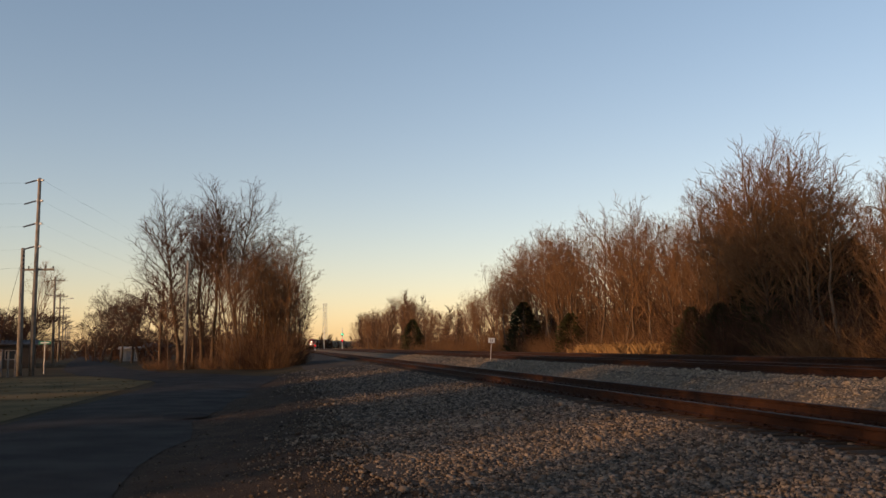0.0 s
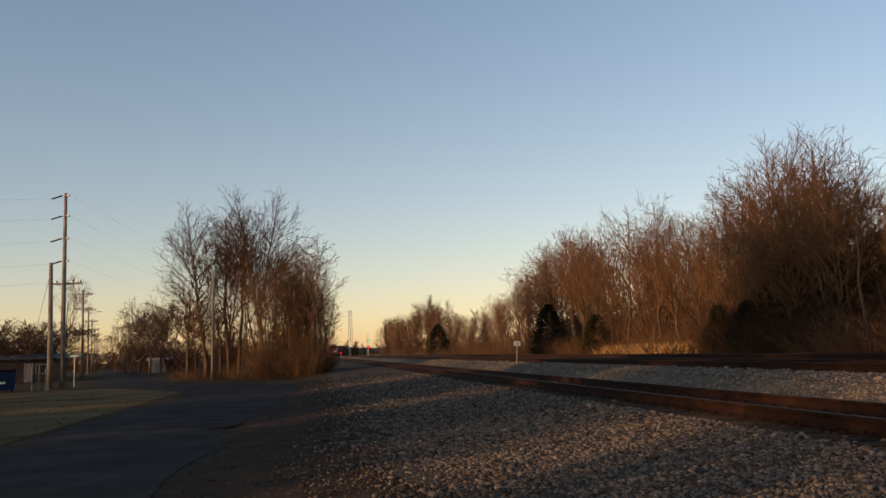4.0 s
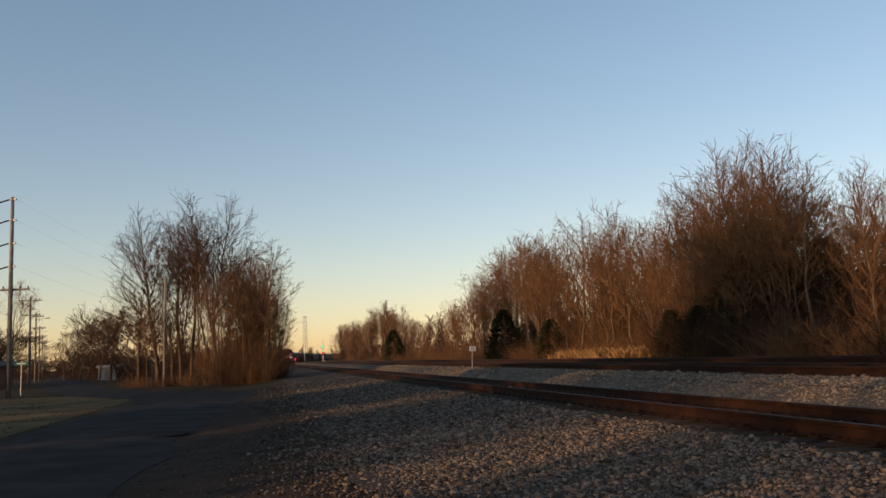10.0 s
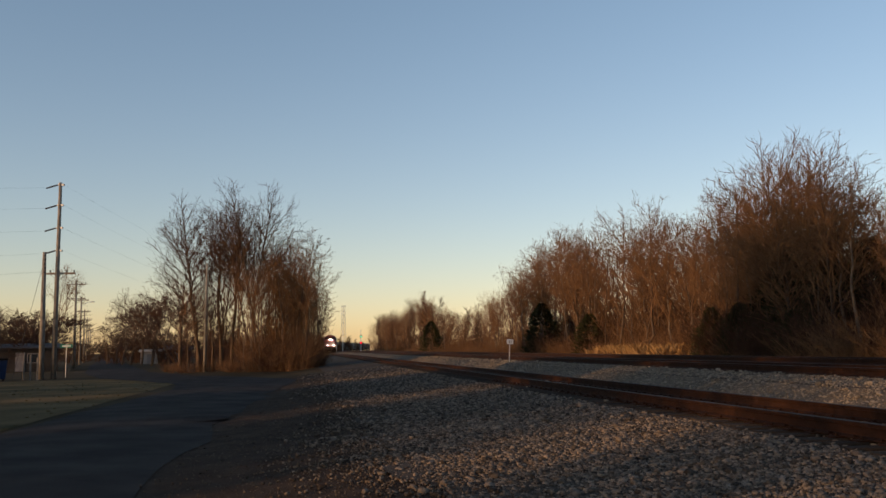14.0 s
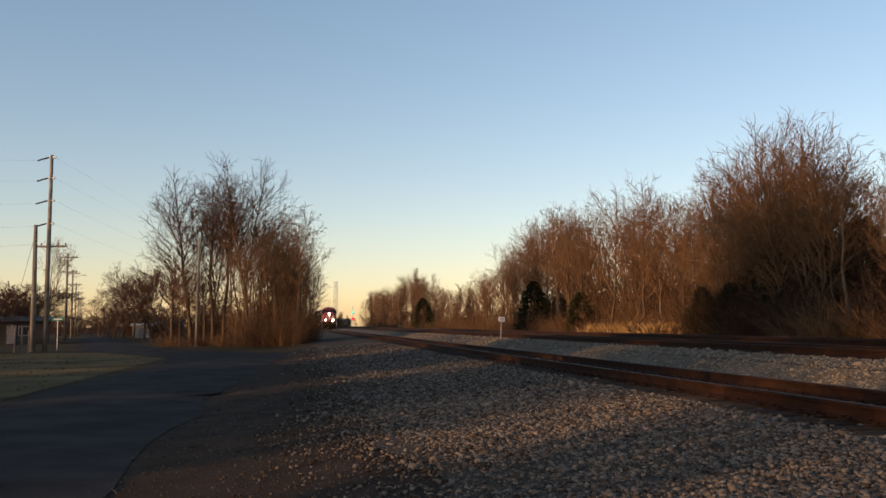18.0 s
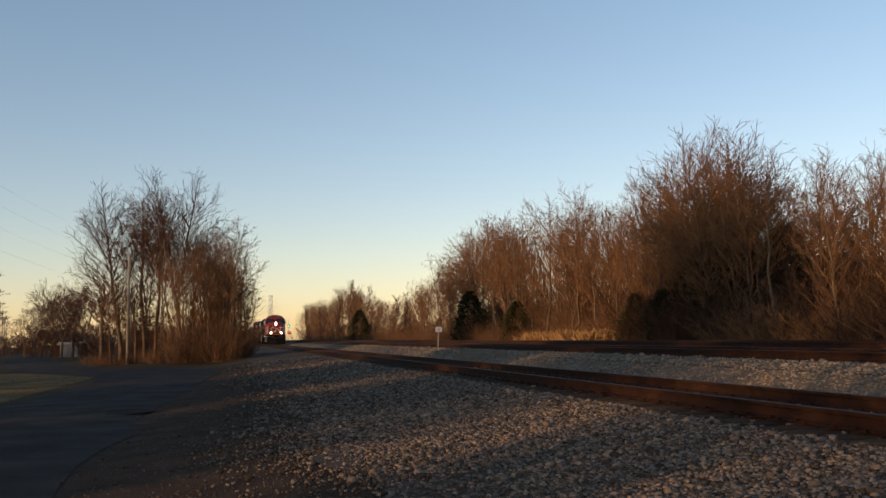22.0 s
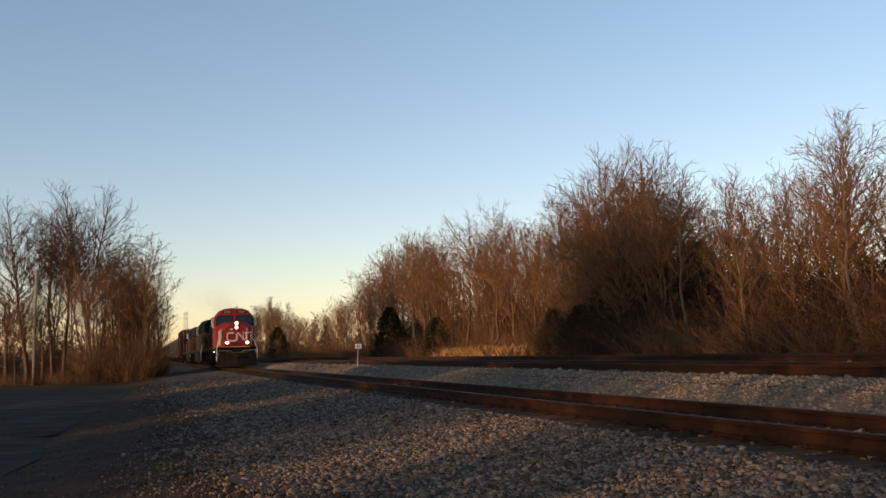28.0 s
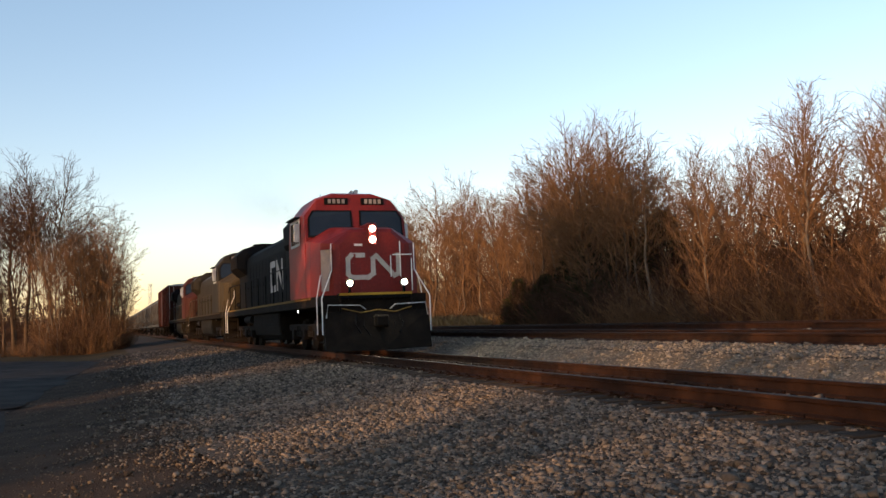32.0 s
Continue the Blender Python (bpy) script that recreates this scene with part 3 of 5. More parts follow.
def grown(seed, heads, stem, girth=0.13, tip=0.007, dense=1.0, lean=(0.0, 0.0)):
    """A tree about 10 m high. Heads: middle x, y, z, half width, half height, limbs, and how far the leader runs up."""
    rnd = random.Random(seed)
    trunk, crown = Build(), Build()
    foot = [Vector((lean[0] * t * t + rnd.gauss(0, 0.04) * t, lean[1] * t * t + rnd.gauss(0, 0.04) * t, stem * t)) for t in (0, 0.3, 0.65, 1.0)]
    trunk.tube(foot, [girth * 1.25, girth, girth * 0.92, girth * 0.85], 7, caps=False)
    split = len(heads) ** 0.5
    for cx, cy, cz, wide, tall, limbs, leader in heads:
        mid = Vector((cx, cy, cz))
        hull = (cx, cy, cz, wide, tall)
        peak = mid + Vector((rnd.gauss(0, 0.1) * wide, rnd.gauss(0, 0.1) * wide, tall * leader))
        spine = bent(foot[-1], peak, 0.3, 7)
        spine = [p + Vector((rnd.gauss(0, 0.05), rnd.gauss(0, 0.05), 0)) * (0 < i < 7) for i, p in enumerate(spine)]
        girths = [max(girth * 0.82 / split * (1 - 0.88 * i / 7), tip * 1.5) for i in range(8)]
        trunk.tube(spine, girths, 6, caps=False)
        spray(crown, rnd, spine[2:], girths[4], 2, tip, dense, hull)
        turn = rnd.uniform(0, 6.28)
        for k in range(limbs):
            share = (k + 0.5) / limbs
            f = 7 * 0.72 * share + rnd.uniform(0, 0.4)
            i = min(int(f), 6)
            p = spine[i].lerp(spine[i + 1], f - i)
            turn += 2.4 + rnd.gauss(0, 0.25)
            # lower limbs reach the sides of the crown, upper ones its top
            up = math.asin(max(-0.6, min(0.97, -0.35 + 1.25 * share + rnd.gauss(0, 0.12))))
            reach = rnd.uniform(0.8, 0.98)
            q = mid + Vector((math.cos(turn) * math.cos(up) * wide, math.sin(turn) * math.cos(up) * wide, math.sin(up) * tall)) * reach
            if q.z < p.z + 0.25:
                q.z = p.z + rnd.uniform(0.1, 0.7)
            ln = (q - p).length
            line = bent(p, q, ln * rnd.uniform(0.06, 0.16), 6)
            line = [v + Vector((rnd.gauss(0, 0.025), rnd.gauss(0, 0.025), rnd.gauss(0, 0.02))) * ln * (0 < j < 6) for j, v in enumerate(line)]
            r = min(girths[i] * 0.55, 0.014 + 0.0065 * ln)
            crown.tube(line, [max(r * (1 - 0.82 * j / 6), tip) for j in range(7)], 4, caps=False)
            spray(crown, rnd, line, r, 2, tip, dense, hull)
    return trunk, crown


def grown_tree(kind, seed, bark=None, twig_colour=None, **shape):
    trunk, crown = grown(seed, **shape)
    t = empty("bare_tree", pose(0, -3600 - seed, -500))
    part("trunk", trunk, bark or M_BARK, t, smooth=True)
    part("crown", crown, twig_colour or M_TWIG, t)
    return tagged(t, kind, "tree")


def vary(**k):
    s = dict(SPEC)
    s.update(k)
    return s


LIGHT = vary(depth=6, three=0.55, angle=(16, 40), side=0.6, trunk=2.4)


def tree_kinds():
    slim = vary(depth=8, angle=(12, 28), trunk=2.4, up=0.07, ratio=(0.74, 0.94), side=0.7)
    tall = vary(depth=8, three=0.3, angle=(15, 36), trunk=3.4, first=0.62, side=0.45)
    d = {"dome": [grown_tree("great dark leafless tree with a rounded fine-twigged crown", 28, M_BARK, M_TWIG, heads=[(0, 0, 5.6, 4.2, 4.3, 36, 0.45)], stem=1.7, girth=0.14, dense=0.95)], "slim": [], "tall": [], "light": [], "spire": [], "far": [], "wood": [], "fork": []}
    for i in range(4):
        d["slim"].append(make_tree("slender leafless tree with upright brown twigs", 11 + i, 2, slim, 0.065, M_PALE if i == 1 else M_BARK, lean=0.08, base=0.7))
        d["tall"].append(make_tree("tall leafless tree with a long clear trunk", 31 + i, 1, tall, 0.14, lean=0.05, thick=0.008))
    for i in range(4):
        d["wood"].append(grown_tree("leafless tree with a narrow crown of fine brown twigs", 61 + i, M_PALE if i % 2 else M_BARK, heads=[(0.2 * i - 0.3, 0.1, 6.2, 1.8 + 0.15 * i, 3.8, 22, 0.75)], stem=1.4 + 0.5 * i, girth=0.085, dense=0.9, lean=(0.3 * (i - 1.5), 0.2)))
    for i in range(2):
        d["lit"] = d.get("lit", []) + [grown_tree("tall leafless tree with forked limbs at the wood's edge", 76 + i, M_BARK, M_TWIG, heads=[(-1.0 - 0.2 * i, 0.3, 6.8, 1.8, 3.1, 13, 0.7), (1.1, -0.3, 6.4 + 0.3 * i, 1.9, 3.2, 13, 0.75)], stem=2.6 + 0.6 * i, girth=0.11, tip=0.006, dense=0.95)]
    d["fork"] = [grown_tree("tall dark leafless tree forking into two great limbs", 71, None, M_DARKSHADETWIG, heads=[(-1.4, 0.2, 7.0, 1.7, 3.1, 15, 0.75), (1.1, -0.2, 6.9, 1.9, 3.2, 16, 0.8)], stem=3.0, girth=0.12, tip=0.0062, dense=1.25),
                 grown_tree("tall dark leafless tree with layered level branches", 72, None, M_DARKSHADETWIG, heads=[(-0.6, 0, 6.8, 2.3, 3.3, 30, 0.9)], stem=2.8, girth=0.1, tip=0.0062, dense=1.2, lean=(-0.3, 0)),
                 grown_tree("tall dark leafless tree with a high rounded crown", 73, None, M_DARKSHADETWIG, heads=[(0.3, 0, 6.8, 2.2, 3.3, 28, 0.75)], stem=3.4, girth=0.11, tip=0.0062, dense=1.2, lean=(0.3, 0.2)),
                 grown_tree("low spreading dark leafless tree with a clear trunk", 74, None, M_DARKSHADETWIG, heads=[(0, 0, 6.0, 4.2, 3.8, 26, 0.6)], stem=2.6, girth=0.17, tip=0.008, dense=0.9)]
    for i in range(4):
        # the darker twigs put shade into the far eastern trees' colour
        d["light"].append(make_tree("slim leafless tree standing among others", 41 + i, 2, WAND, 0.08, twigs=M_DARKSHADETWIG, lean=0.08, base=0.8, thick=0.013))
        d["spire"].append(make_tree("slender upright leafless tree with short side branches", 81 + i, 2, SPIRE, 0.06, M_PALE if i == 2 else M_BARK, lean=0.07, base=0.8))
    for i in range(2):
        d["far"].append(make_tree("dark leafless tree near the houses", 91 + i, 1, vary(depth=8, three=0.3, angle=(18, 40), trunk=1.8), 0.2, twigs=M_DARKSHADETWIG, lean=0.05, thick=0.013))
    return d


def thicket(name, spots, label, material=None, thick=0.008, specs=(LIGHT, WAND)):
    """Trees too deep in the wood to tell apart, joined: spots of x, y, height, breadth."""
    forms = []
    for i in range(6):
        trunks, crown = tree_build(51 + i, 1, specs[i % len(specs)], 0.09, lean=0.06, thick=thick)
        v = np.array(trunks[0].v + crown.v)
        n = len(trunks[0].v)
        forms.append((v, trunks[0].f + [tuple(k + n for k in f) for f in crown.f]))
    rng = random.Random(len(spots))
    b = Build()
    for x, y, h, w in spots:
        v, f = forms[rng.randrange(6)]
        a = rng.uniform(0, 2 * math.pi)
        c, s = math.cos(a) * w * h / 10, math.sin(a) * w * h / 10
        u = np.stack([v[:, 0] * c - v[:, 1] * s + x, v[:, 0] * s + v[:, 1] * c + y, v[:, 2] * h / 10 + land(x, y) - 0.05], 1)
        b.add([tuple(p) for p in u.tolist()], f)
    return tagged(part(name, b, material or M_TWIG), label, "woods", kind="stuff")


def bush_kind(seed, stems, height, spread, material=None):
    rng = random.Random(seed)
    b = Build()
    for _ in range(stems):
        a, r = rng.uniform(0, 2 * math.pi), spread * math.sqrt(rng.random()) * 0.6
        p = Vector((math.cos(a) * r, math.sin(a) * r, 0))
        d = Vector((math.cos(a) * 0.35 + rng.gauss(0, 0.25), math.sin(a) * 0.35 + rng.gauss(0, 0.25), 1)).normalized()
        ln = height * rng.uniform(0.5, 1.0)
        pts, rad = [p], [0.008]
        for i in range(4):
            d = (d + Vector((rng.gauss(0, 0.2), rng.gauss(0, 0.2), -0.04))).normalized()
            p = p + d * ln / 4
            pts.append(p)
            rad.append(0.008 - 0.0012 * (i + 1))
            for _ in range(2):
                e = (d + Vector((rng.gauss(0, 0.6), rng.gauss(0, 0.6), rng.gauss(0.1, 0.3)))).normalized()
                b.spike(p, p + e * ln * rng.uniform(0.14, 0.32), 0.006)
        b.tube(pts, rad, 3, caps=False)
    t = empty("brush", pose(0, -3200 - seed, -500))
    part("branchwork", b, material or M_TWIG, t)
    return tagged(t, "tangled leafless brown brush at the foot of the trees", "bush")


def cedar_kind(seed, height, width):
    rng = random.Random(seed)
    trunk, leaf = Build(), Build()
    trunk.tube([(0, 0, 0), (0.03, 0, height * 0.5), (0, 0.02, height * 0.97)], [0.13, 0.08, 0.02], 7)
    for _ in range(2600):
        h = rng.random() ** 0.85
        a = rng.uniform(0, 2 * math.pi)
        lumps = 1 + 0.35 * noise.noise(Vector((math.cos(a) * 1.3, math.sin(a) * 1.3, h * 5 + seed))) + 0.15 * rng.gauss(0, 1)
        r = width * (min(1.0, h * 5 + 0.5) * (1 - h) ** 0.6) * (0.5 + 0.5 * rng.random() ** 0.5) * lumps
        p = Vector((math.cos(a) * r, math.sin(a) * r, 0.15 + h * (height - 0.15)))
        d = Vector((math.cos(a), math.sin(a), rng.uniform(0.1, 0.9))).normalized()
        s = d.cross(Vector((rng.gauss(0, 1), rng.gauss(0, 1), rng.gauss(0, 1)))).normalized()
        ln = rng.uniform(0.11, 0.27)
        w = ln * 0.28
        leaf.add([tuple(p - s * w), tuple(p + s * w), tuple(p + d * ln + s * w * 0.4), tuple(p + d * ln * 1.2), tuple(p + d * ln - s * w * 0.4)], [(0, 1, 2, 3, 4)])
    t = empty("cedar", pose(0, -3300 - seed, -500))
    part("trunk", trunk, M_BARK, t)
    part("foliage", leaf, M_CEDAR, t)
    return tagged(t, "dark evergreen cedar with dense foliage to the ground", "tree")


# how high the tops of the eastern wood stand, by distance along the wood's edge (y at the edge, height)
WOOD_X = 25.5
TOPS = [(-60, 9.2), (23, 9.3), (26, 9.6), (28, 8.8), (31, 8.9), (34, 8.2), (37.5, 8.4), (40, 11.0), (43, 12.0), (47, 12.3), (50, 11.8), (53, 9.6), (57, 10.2), (63, 11.8), (69, 12.2), (78, 11.8), (88, 12.8), (95, 13.0), (101, 11.6), (108, 9.5), (118, 8.5), (130, 7.5), (155, 7.5), (180, 11.0), (200, 13.5), (230, 11.0), (330, 12.0), (420, 14)]


def eastern_wood(kinds, bushes):
    rng = random.Random(77)
    for dx, gap in ((0.0, 2.3), (3.0, 2.5)):
        y = 20.0
        while y < 330:
            x = WOOD_X + dx + rng.uniform(-0.9, 0.9)
            along = y * WOOD_X / x
            h = ramp(along, TOPS) * rng.uniform(0.96, 1.11) * (1 + 0.5 * dx / WOOD_X)
            if y < 118:
                pool = kinds["wood"] + kinds["lit"] * 2 if y < 40 else kinds["wood"] if rng.random() < 0.72 else kinds["slim"] + kinds["lit"] if rng.random() < 0.6 else kinds["spire"]
            else:
                pool = kinds["wood"] if rng.random() < 0.7 else kinds["light"]
            if 40.5 < along < 51 and dx < 1:
                y += gap
                continue
            s = h / 10
            wide = s * rng.uniform(0.9, 1.15)
            copy_thing(rng.choice(pool), pose(x + bend(y), y, land(x + bend(y), y) - 0.05, 0, 0, rng.uniform(0, 360)) @ Matrix.Diagonal((wide, wide, s, 1)))
            y += gap * rng.uniform(0.7, 1.3) * (1.0 if y < 60 else 1.35 if y < 120 else 2.6)
    for x, y, k, w, h in ((23.9, 37.9, 0, 1.25, 1.1), (24.3, 36.8, 2, 1.1, 1.0), (24.2, 38.6, 1, 0.9, 0.8)):
        copy_thing(bushes[k], pose(x, y, land(x, y) - 0.03, 0, 0, 70 * x) @ Matrix.Diagonal((w, w, h, 1)))
    # dark brush; under the great tree its tone stands in for shade
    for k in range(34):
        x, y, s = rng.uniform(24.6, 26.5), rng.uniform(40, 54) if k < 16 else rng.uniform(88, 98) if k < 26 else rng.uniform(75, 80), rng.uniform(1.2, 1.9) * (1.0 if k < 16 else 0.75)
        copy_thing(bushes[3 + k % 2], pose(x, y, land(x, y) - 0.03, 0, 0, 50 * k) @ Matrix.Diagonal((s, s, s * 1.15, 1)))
    # the great round tree, smaller ones behind it; some evergreens placed later stand in for its shade
    dome = kinds["dome"][0]
    wide = max(v.co.x for o in dome.children if o.name.startswith("crown") for v in o.data.vertices)
    for x, y, h, radius, rz in ((25.7, 45.2, 12.9, 4.7, 20), (28.6, 49.0, 12.2, 4.3, 190)):
        copy_thing(dome, pose(x, y, land(x, y) - 0.05, 0, 0, rz) @ Matrix.Diagonal((radius / wide, radius / wide, h / 10, 1)))
    for i, x, y, h, w, rz in ((1, 26.4, 50.6, 9.6, 1.2, 100), (2, 25.9, 47.9, 8.6, 1.1, 30), (0, 25.4, 42.2, 8.8, 1.1, 250), (3, 26.2, 40.6, 9.6, 1.0, 140), (0, 25.8, 45.0, 7.6, 1.2, 40)):
        copy_thing(kinds["wood"][i], pose(x, y, land(x, y) - 0.05, 0, 0, rz) @ Matrix.Diagonal((h / 10 * w, h / 10 * w, h / 10, 1)))
    spots = []
    for k in range(300):
        y = 17 + 105 * rng.random()
        spots.append((WOOD_X + rng.uniform(1.0, 10.0), y, rng.uniform(3.0, 6.0), rng.uniform(1.6, 2.6)))
    for k in range(90):
        spots.append((rng.uniform(27.0, 37.0), rng.uniform(38, 62), rng.uniform(3.5, 6.5), rng.uniform(1.6, 2.4)))
    for k in range(60):
        spots.append((rng.uniform(26.0, 33.0), rng.uniform(19, 39), rng.uniform(3.4, 5.4), rng.uniform(1.4, 2.0)))
    # half of the undergrowth has the shade inside the wood in its colour
    thicket("wood_undergrowth", spots[::2], "dense dark leafless undergrowth inside the wood", M_DARKSHADETWIG, 0.016, (SHRUB,))
    thicket("wood_undergrowth", spots[1::2], "dense brown leafless undergrowth inside the wood", M_TWIG, 0.016, (SHRUB,))
    deep = [(rng.uniform(31, 41), rng.uniform(52, 116), rng.uniform(6.0, 8.5), rng.uniform(1.3, 1.8)) for k in range(80)]
    for k in range(150):
        y = rng.uniform(112, 430)
        deep.append((bend(y) + rng.uniform(25.5, 33), y, rng.uniform(2.6, 4.4) * (1 + (y - 112) / 350), rng.uniform(1.8, 2.6)))
    thicket("wood_depth", deep, "leafless brown trees deep in the wood", M_TWIG, 0.02, (MESHY, SHRUB))
    spots = []
    for dx, gap in ((6.5, 2.3), (10.5, 3.0), (16.0, 4.0)):
        y = 14.0
        while y < 260:
            x = WOOD_X + dx + rng.uniform(-1.2, 1.2)
            spots.append((x, y, ramp(y * WOOD_X / x, TOPS) * rng.uniform(0.85, 1.0) * (1 + 0.35 * dx / WOOD_X), rng.uniform(1.0, 1.4)))
            y += gap * rng.uniform(0.7, 1.3) * (1.0 if y < 110 else 2.0)
    for k in range(110):
        y = rng.uniform(16, 130)
        x = WOOD_X + rng.uniform(17, 34)
        spots.append((x, y, ramp(y * WOOD_X / x, TOPS) * rng.uniform(0.75, 0.95) * (1 + 0.012 * (x - WOOD_X) * 2), rng.uniform(1.3, 1.8)))
    thicket("wood_interior", spots, "dense leafless brown woods behind the railway", thick=0.012, specs=(MESHY, WAND, MESHY))
    for row in (0, 1, 2):
        y = 18.0
        while y < 200:
            x = WOOD_X - 1.2 + row * 1.8 + rng.uniform(-0.6, 0.6)
            s = rng.uniform(0.6, 1.25) * (1.25 + 0.25 * row if y < 41 else 1.0)
            # brush in the shaded stretches mostly gets the darker twig colour instead
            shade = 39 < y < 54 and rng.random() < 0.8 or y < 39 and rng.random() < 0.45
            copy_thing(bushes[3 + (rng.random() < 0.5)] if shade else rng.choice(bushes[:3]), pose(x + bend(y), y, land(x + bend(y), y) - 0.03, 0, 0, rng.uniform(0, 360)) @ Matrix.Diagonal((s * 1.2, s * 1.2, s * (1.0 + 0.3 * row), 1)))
            y += rng.uniform(1.4, 2.4) * (1 if y < 90 else 2.4)


def roadside_grove():
    """Trees and hedge added unseen, west of the road and left of the view, through which the low sun comes."""
    rng = random.Random(4)
    low, high = [], []
    # a low hedge that shades the road
    for row in range(3):
        y = -24.0
        while y < (17, 17, 29)[row]:
            low.append((-22 - 2.2 * row + rng.uniform(-0.8, 0.8), y, rng.uniform(2.4, 3.8), rng.uniform(1.7, 2.4)))
            y += rng.uniform(1.0, 1.8)
    # a dense stand towards its northern end, to shade the great tree
    for k in range(86):
        x = rng.uniform(-33, -19)
        (high if k % 4 else low).append((x, rng.uniform(28.0, 37.4) + 0.466 * x, rng.uniform(14, 20), rng.uniform(0.9, 1.3)))
    # taller trees in clumps; the sun comes through between them
    for k in range(210):
        x, y = rng.uniform(-38, -20), rng.uniform(-30, 18)
        at = y - 0.466 * x
        if 8.2 < at < 12.8 or 3.0 < at < 6.0 or at < -3.0 or 22.3 < at < 27:
            continue
        (low if k % 4 else high).append((x, y, rng.uniform(8.5, 12.5) + (1.8 if at > 12 else 0.0), rng.uniform(0.9, 1.3)))
    for k in range(40):
        x = rng.uniform(-31, -23)
        low.append((x, rng.uniform(43.5, 62) + 0.466 * x, rng.uniform(8.0, 9.3), rng.uniform(1.0, 1.3)))
    # more of them farther along, west of the power poles
    for k in range(64):
        y = rng.uniform(44, 80)
        low.append((rng.uniform(-0.95 * y, -0.45 * y - 2.0), y, rng.uniform(4.5, 7.5), rng.uniform(1.2, 1.7)))
    thicket("roadside_hedge", low, "rows of leafless trees and hedge filtering the low sun", thick=0.024, specs=(MESHY, SHRUB))
    thicket("roadside_grove", high, "tall leafless trees with clear trunks west of the road", thick=0.024, specs=(HIGH, MESHY))


def western_trees(kinds, bushes):
    rng = random.Random(12)
    # kind, degrees left of the railway's line, distance, height, turn, breadth
    for kind, i, az, far, h, rz, w in (("fork", 1, 6.3, 84, 15.9, 5, 1.0), ("fork", 2, 5.0, 88, 16.4, 100, 0.9), ("fork", 2, 4.4, 83, 16.2, 10, 0.8), ("fork", 0, 3.1, 80, 16.6, 20, 0.95), ("wood", 1, 3.7, 86, 14.0, 60, 0.9), ("fork", 0, 4.9, 90, 14.5, 200, 0.8),
                                       ("wood", 0, 2.1, 82, 14.0, 300, 0.9), ("wood", 2, 1.6, 80, 12.4, 50, 0.9), ("spire", 3, 1.9, 84, 13.8, 300, 1.2), ("spire", 2, 1.3, 82, 12.4, 160, 1.2), ("spire", 1, 0.7, 79, 12.4, 20, 1.1), ("spire", 3, 0.3, 82, 11.0, 250, 1.2), ("slim", 3, 0.9, 84, 12.0, 80, 0.8), ("wood", 3, 0.2, 80, 9.0, 80, 0.9), ("wood", 0, -0.5, 80, 7.6, 10, 0.9),
                                       ("fork", 3, 7.4, 86, 10.0, 150, 1.0), ("fork", 3, 6.4, 92, 9.0, 0, 0.9), ("slim", 1, 2.8, 76, 9.0, 0, 0.6), ("slim", 1, 3.6, 76, 10.0, 180, 0.5), ("wood", 3, 2.6, 92, 12.5, 220, 1.0), ("fork", 3, 5.5, 82, 7.5, 60, 0.9), ("wood", 2, 6.9, 80, 8.0, 200, 1.0)):
        a = radians(az)
        x, y = -math.sin(a) * far, math.cos(a) * far
        copy_thing(kinds[kind][i], pose(x, y, land(x, y) - 0.05, 0, 0, rz) @ Matrix.Diagonal((h / 10 * w, h / 10 * w, h / 10, 1)))
    for k in range(96):
        az, far = rng.uniform(-1.0, 2.9) if k < 66 else rng.uniform(2.9, 8.2), rng.uniform(74, 90)
        x, y = -math.sin(radians(az)) * far, math.cos(radians(az)) * far
        s = rng.uniform(0.6, 1.1) * ramp(az, [(-1.0, 0.7), (0.4, 1.7), (2.0, 2.2), (2.8, 1.7), (3.2, 0.8), (8.2, 0.5)])
        copy_thing(bushes[3 + k % 2] if k % 3 == 0 else bushes[k % 3], pose(x, y, land(x, y) - 0.03, 0, 0, rng.uniform(0, 360)) @ Matrix.Diagonal((s, s, s, 1)))
    for k in range(21):
        az, far = rng.uniform(-1.2, 2.5), rng.uniform(76, 90)
        x, y, h = -math.sin(radians(az)) * far, math.cos(radians(az)) * far, rng.uniform(0.7, 1.0) * ramp(az, [(-1.2, 8.0), (-0.5, 10.8), (0.5, 12.3), (2.4, 13.3)])
        copy_thing(kinds["spire"][k % 4] if k % 3 else kinds["wood"][k // 2 % 4], pose(x, y, land(x, y) - 0.05, 0, 0, 50 * k) @ Matrix.Diagonal((h / 9, h / 9, h / 10, 1)))
    # trees along the side road and behind the houses
    for kind, i, az, far, h, w in (("far", 0, 9.0, 128, 10.8, 0.9), ("far", 1, 10.2, 140, 10.3, 0.85), ("far", 0, 11.0, 150, 8.6, 0.8), ("far", 1, 8.0, 122, 10.5, 0.9), ("far", 0, 7.0, 135, 9.5, 0.9), ("far", 0, 9.6, 132, 10.2, 0.8), ("far", 1, 8.6, 145, 10.6, 0.9), ("far", 1, 10.7, 138, 8.8, 0.8), ("far", 0, 11.5, 160, 7.2, 0.9), ("far", 1, 9.2, 155, 10.4, 1.0), ("far", 1, 12.5, 260, 7, 1.0), ("tall", 1, 14.3, 130, 14.2, 0.7), ("light", 0, 15.2, 150, 7.5, 1.5)):
        a = radians(az)
        x, y = -math.sin(a) * far, math.cos(a) * far
        copy_thing(kinds[kind][i], pose(x, y, land(x, y) - 0.05, 0, 0, az * 77 % 360) @ Matrix.Diagonal((h / 10 * w, h / 10 * w, h / 10, 1)))
    spots = []
    for k in range(110):
        a, far = radians(rng.uniform(14.6, 22)), rng.uniform(104, 150)
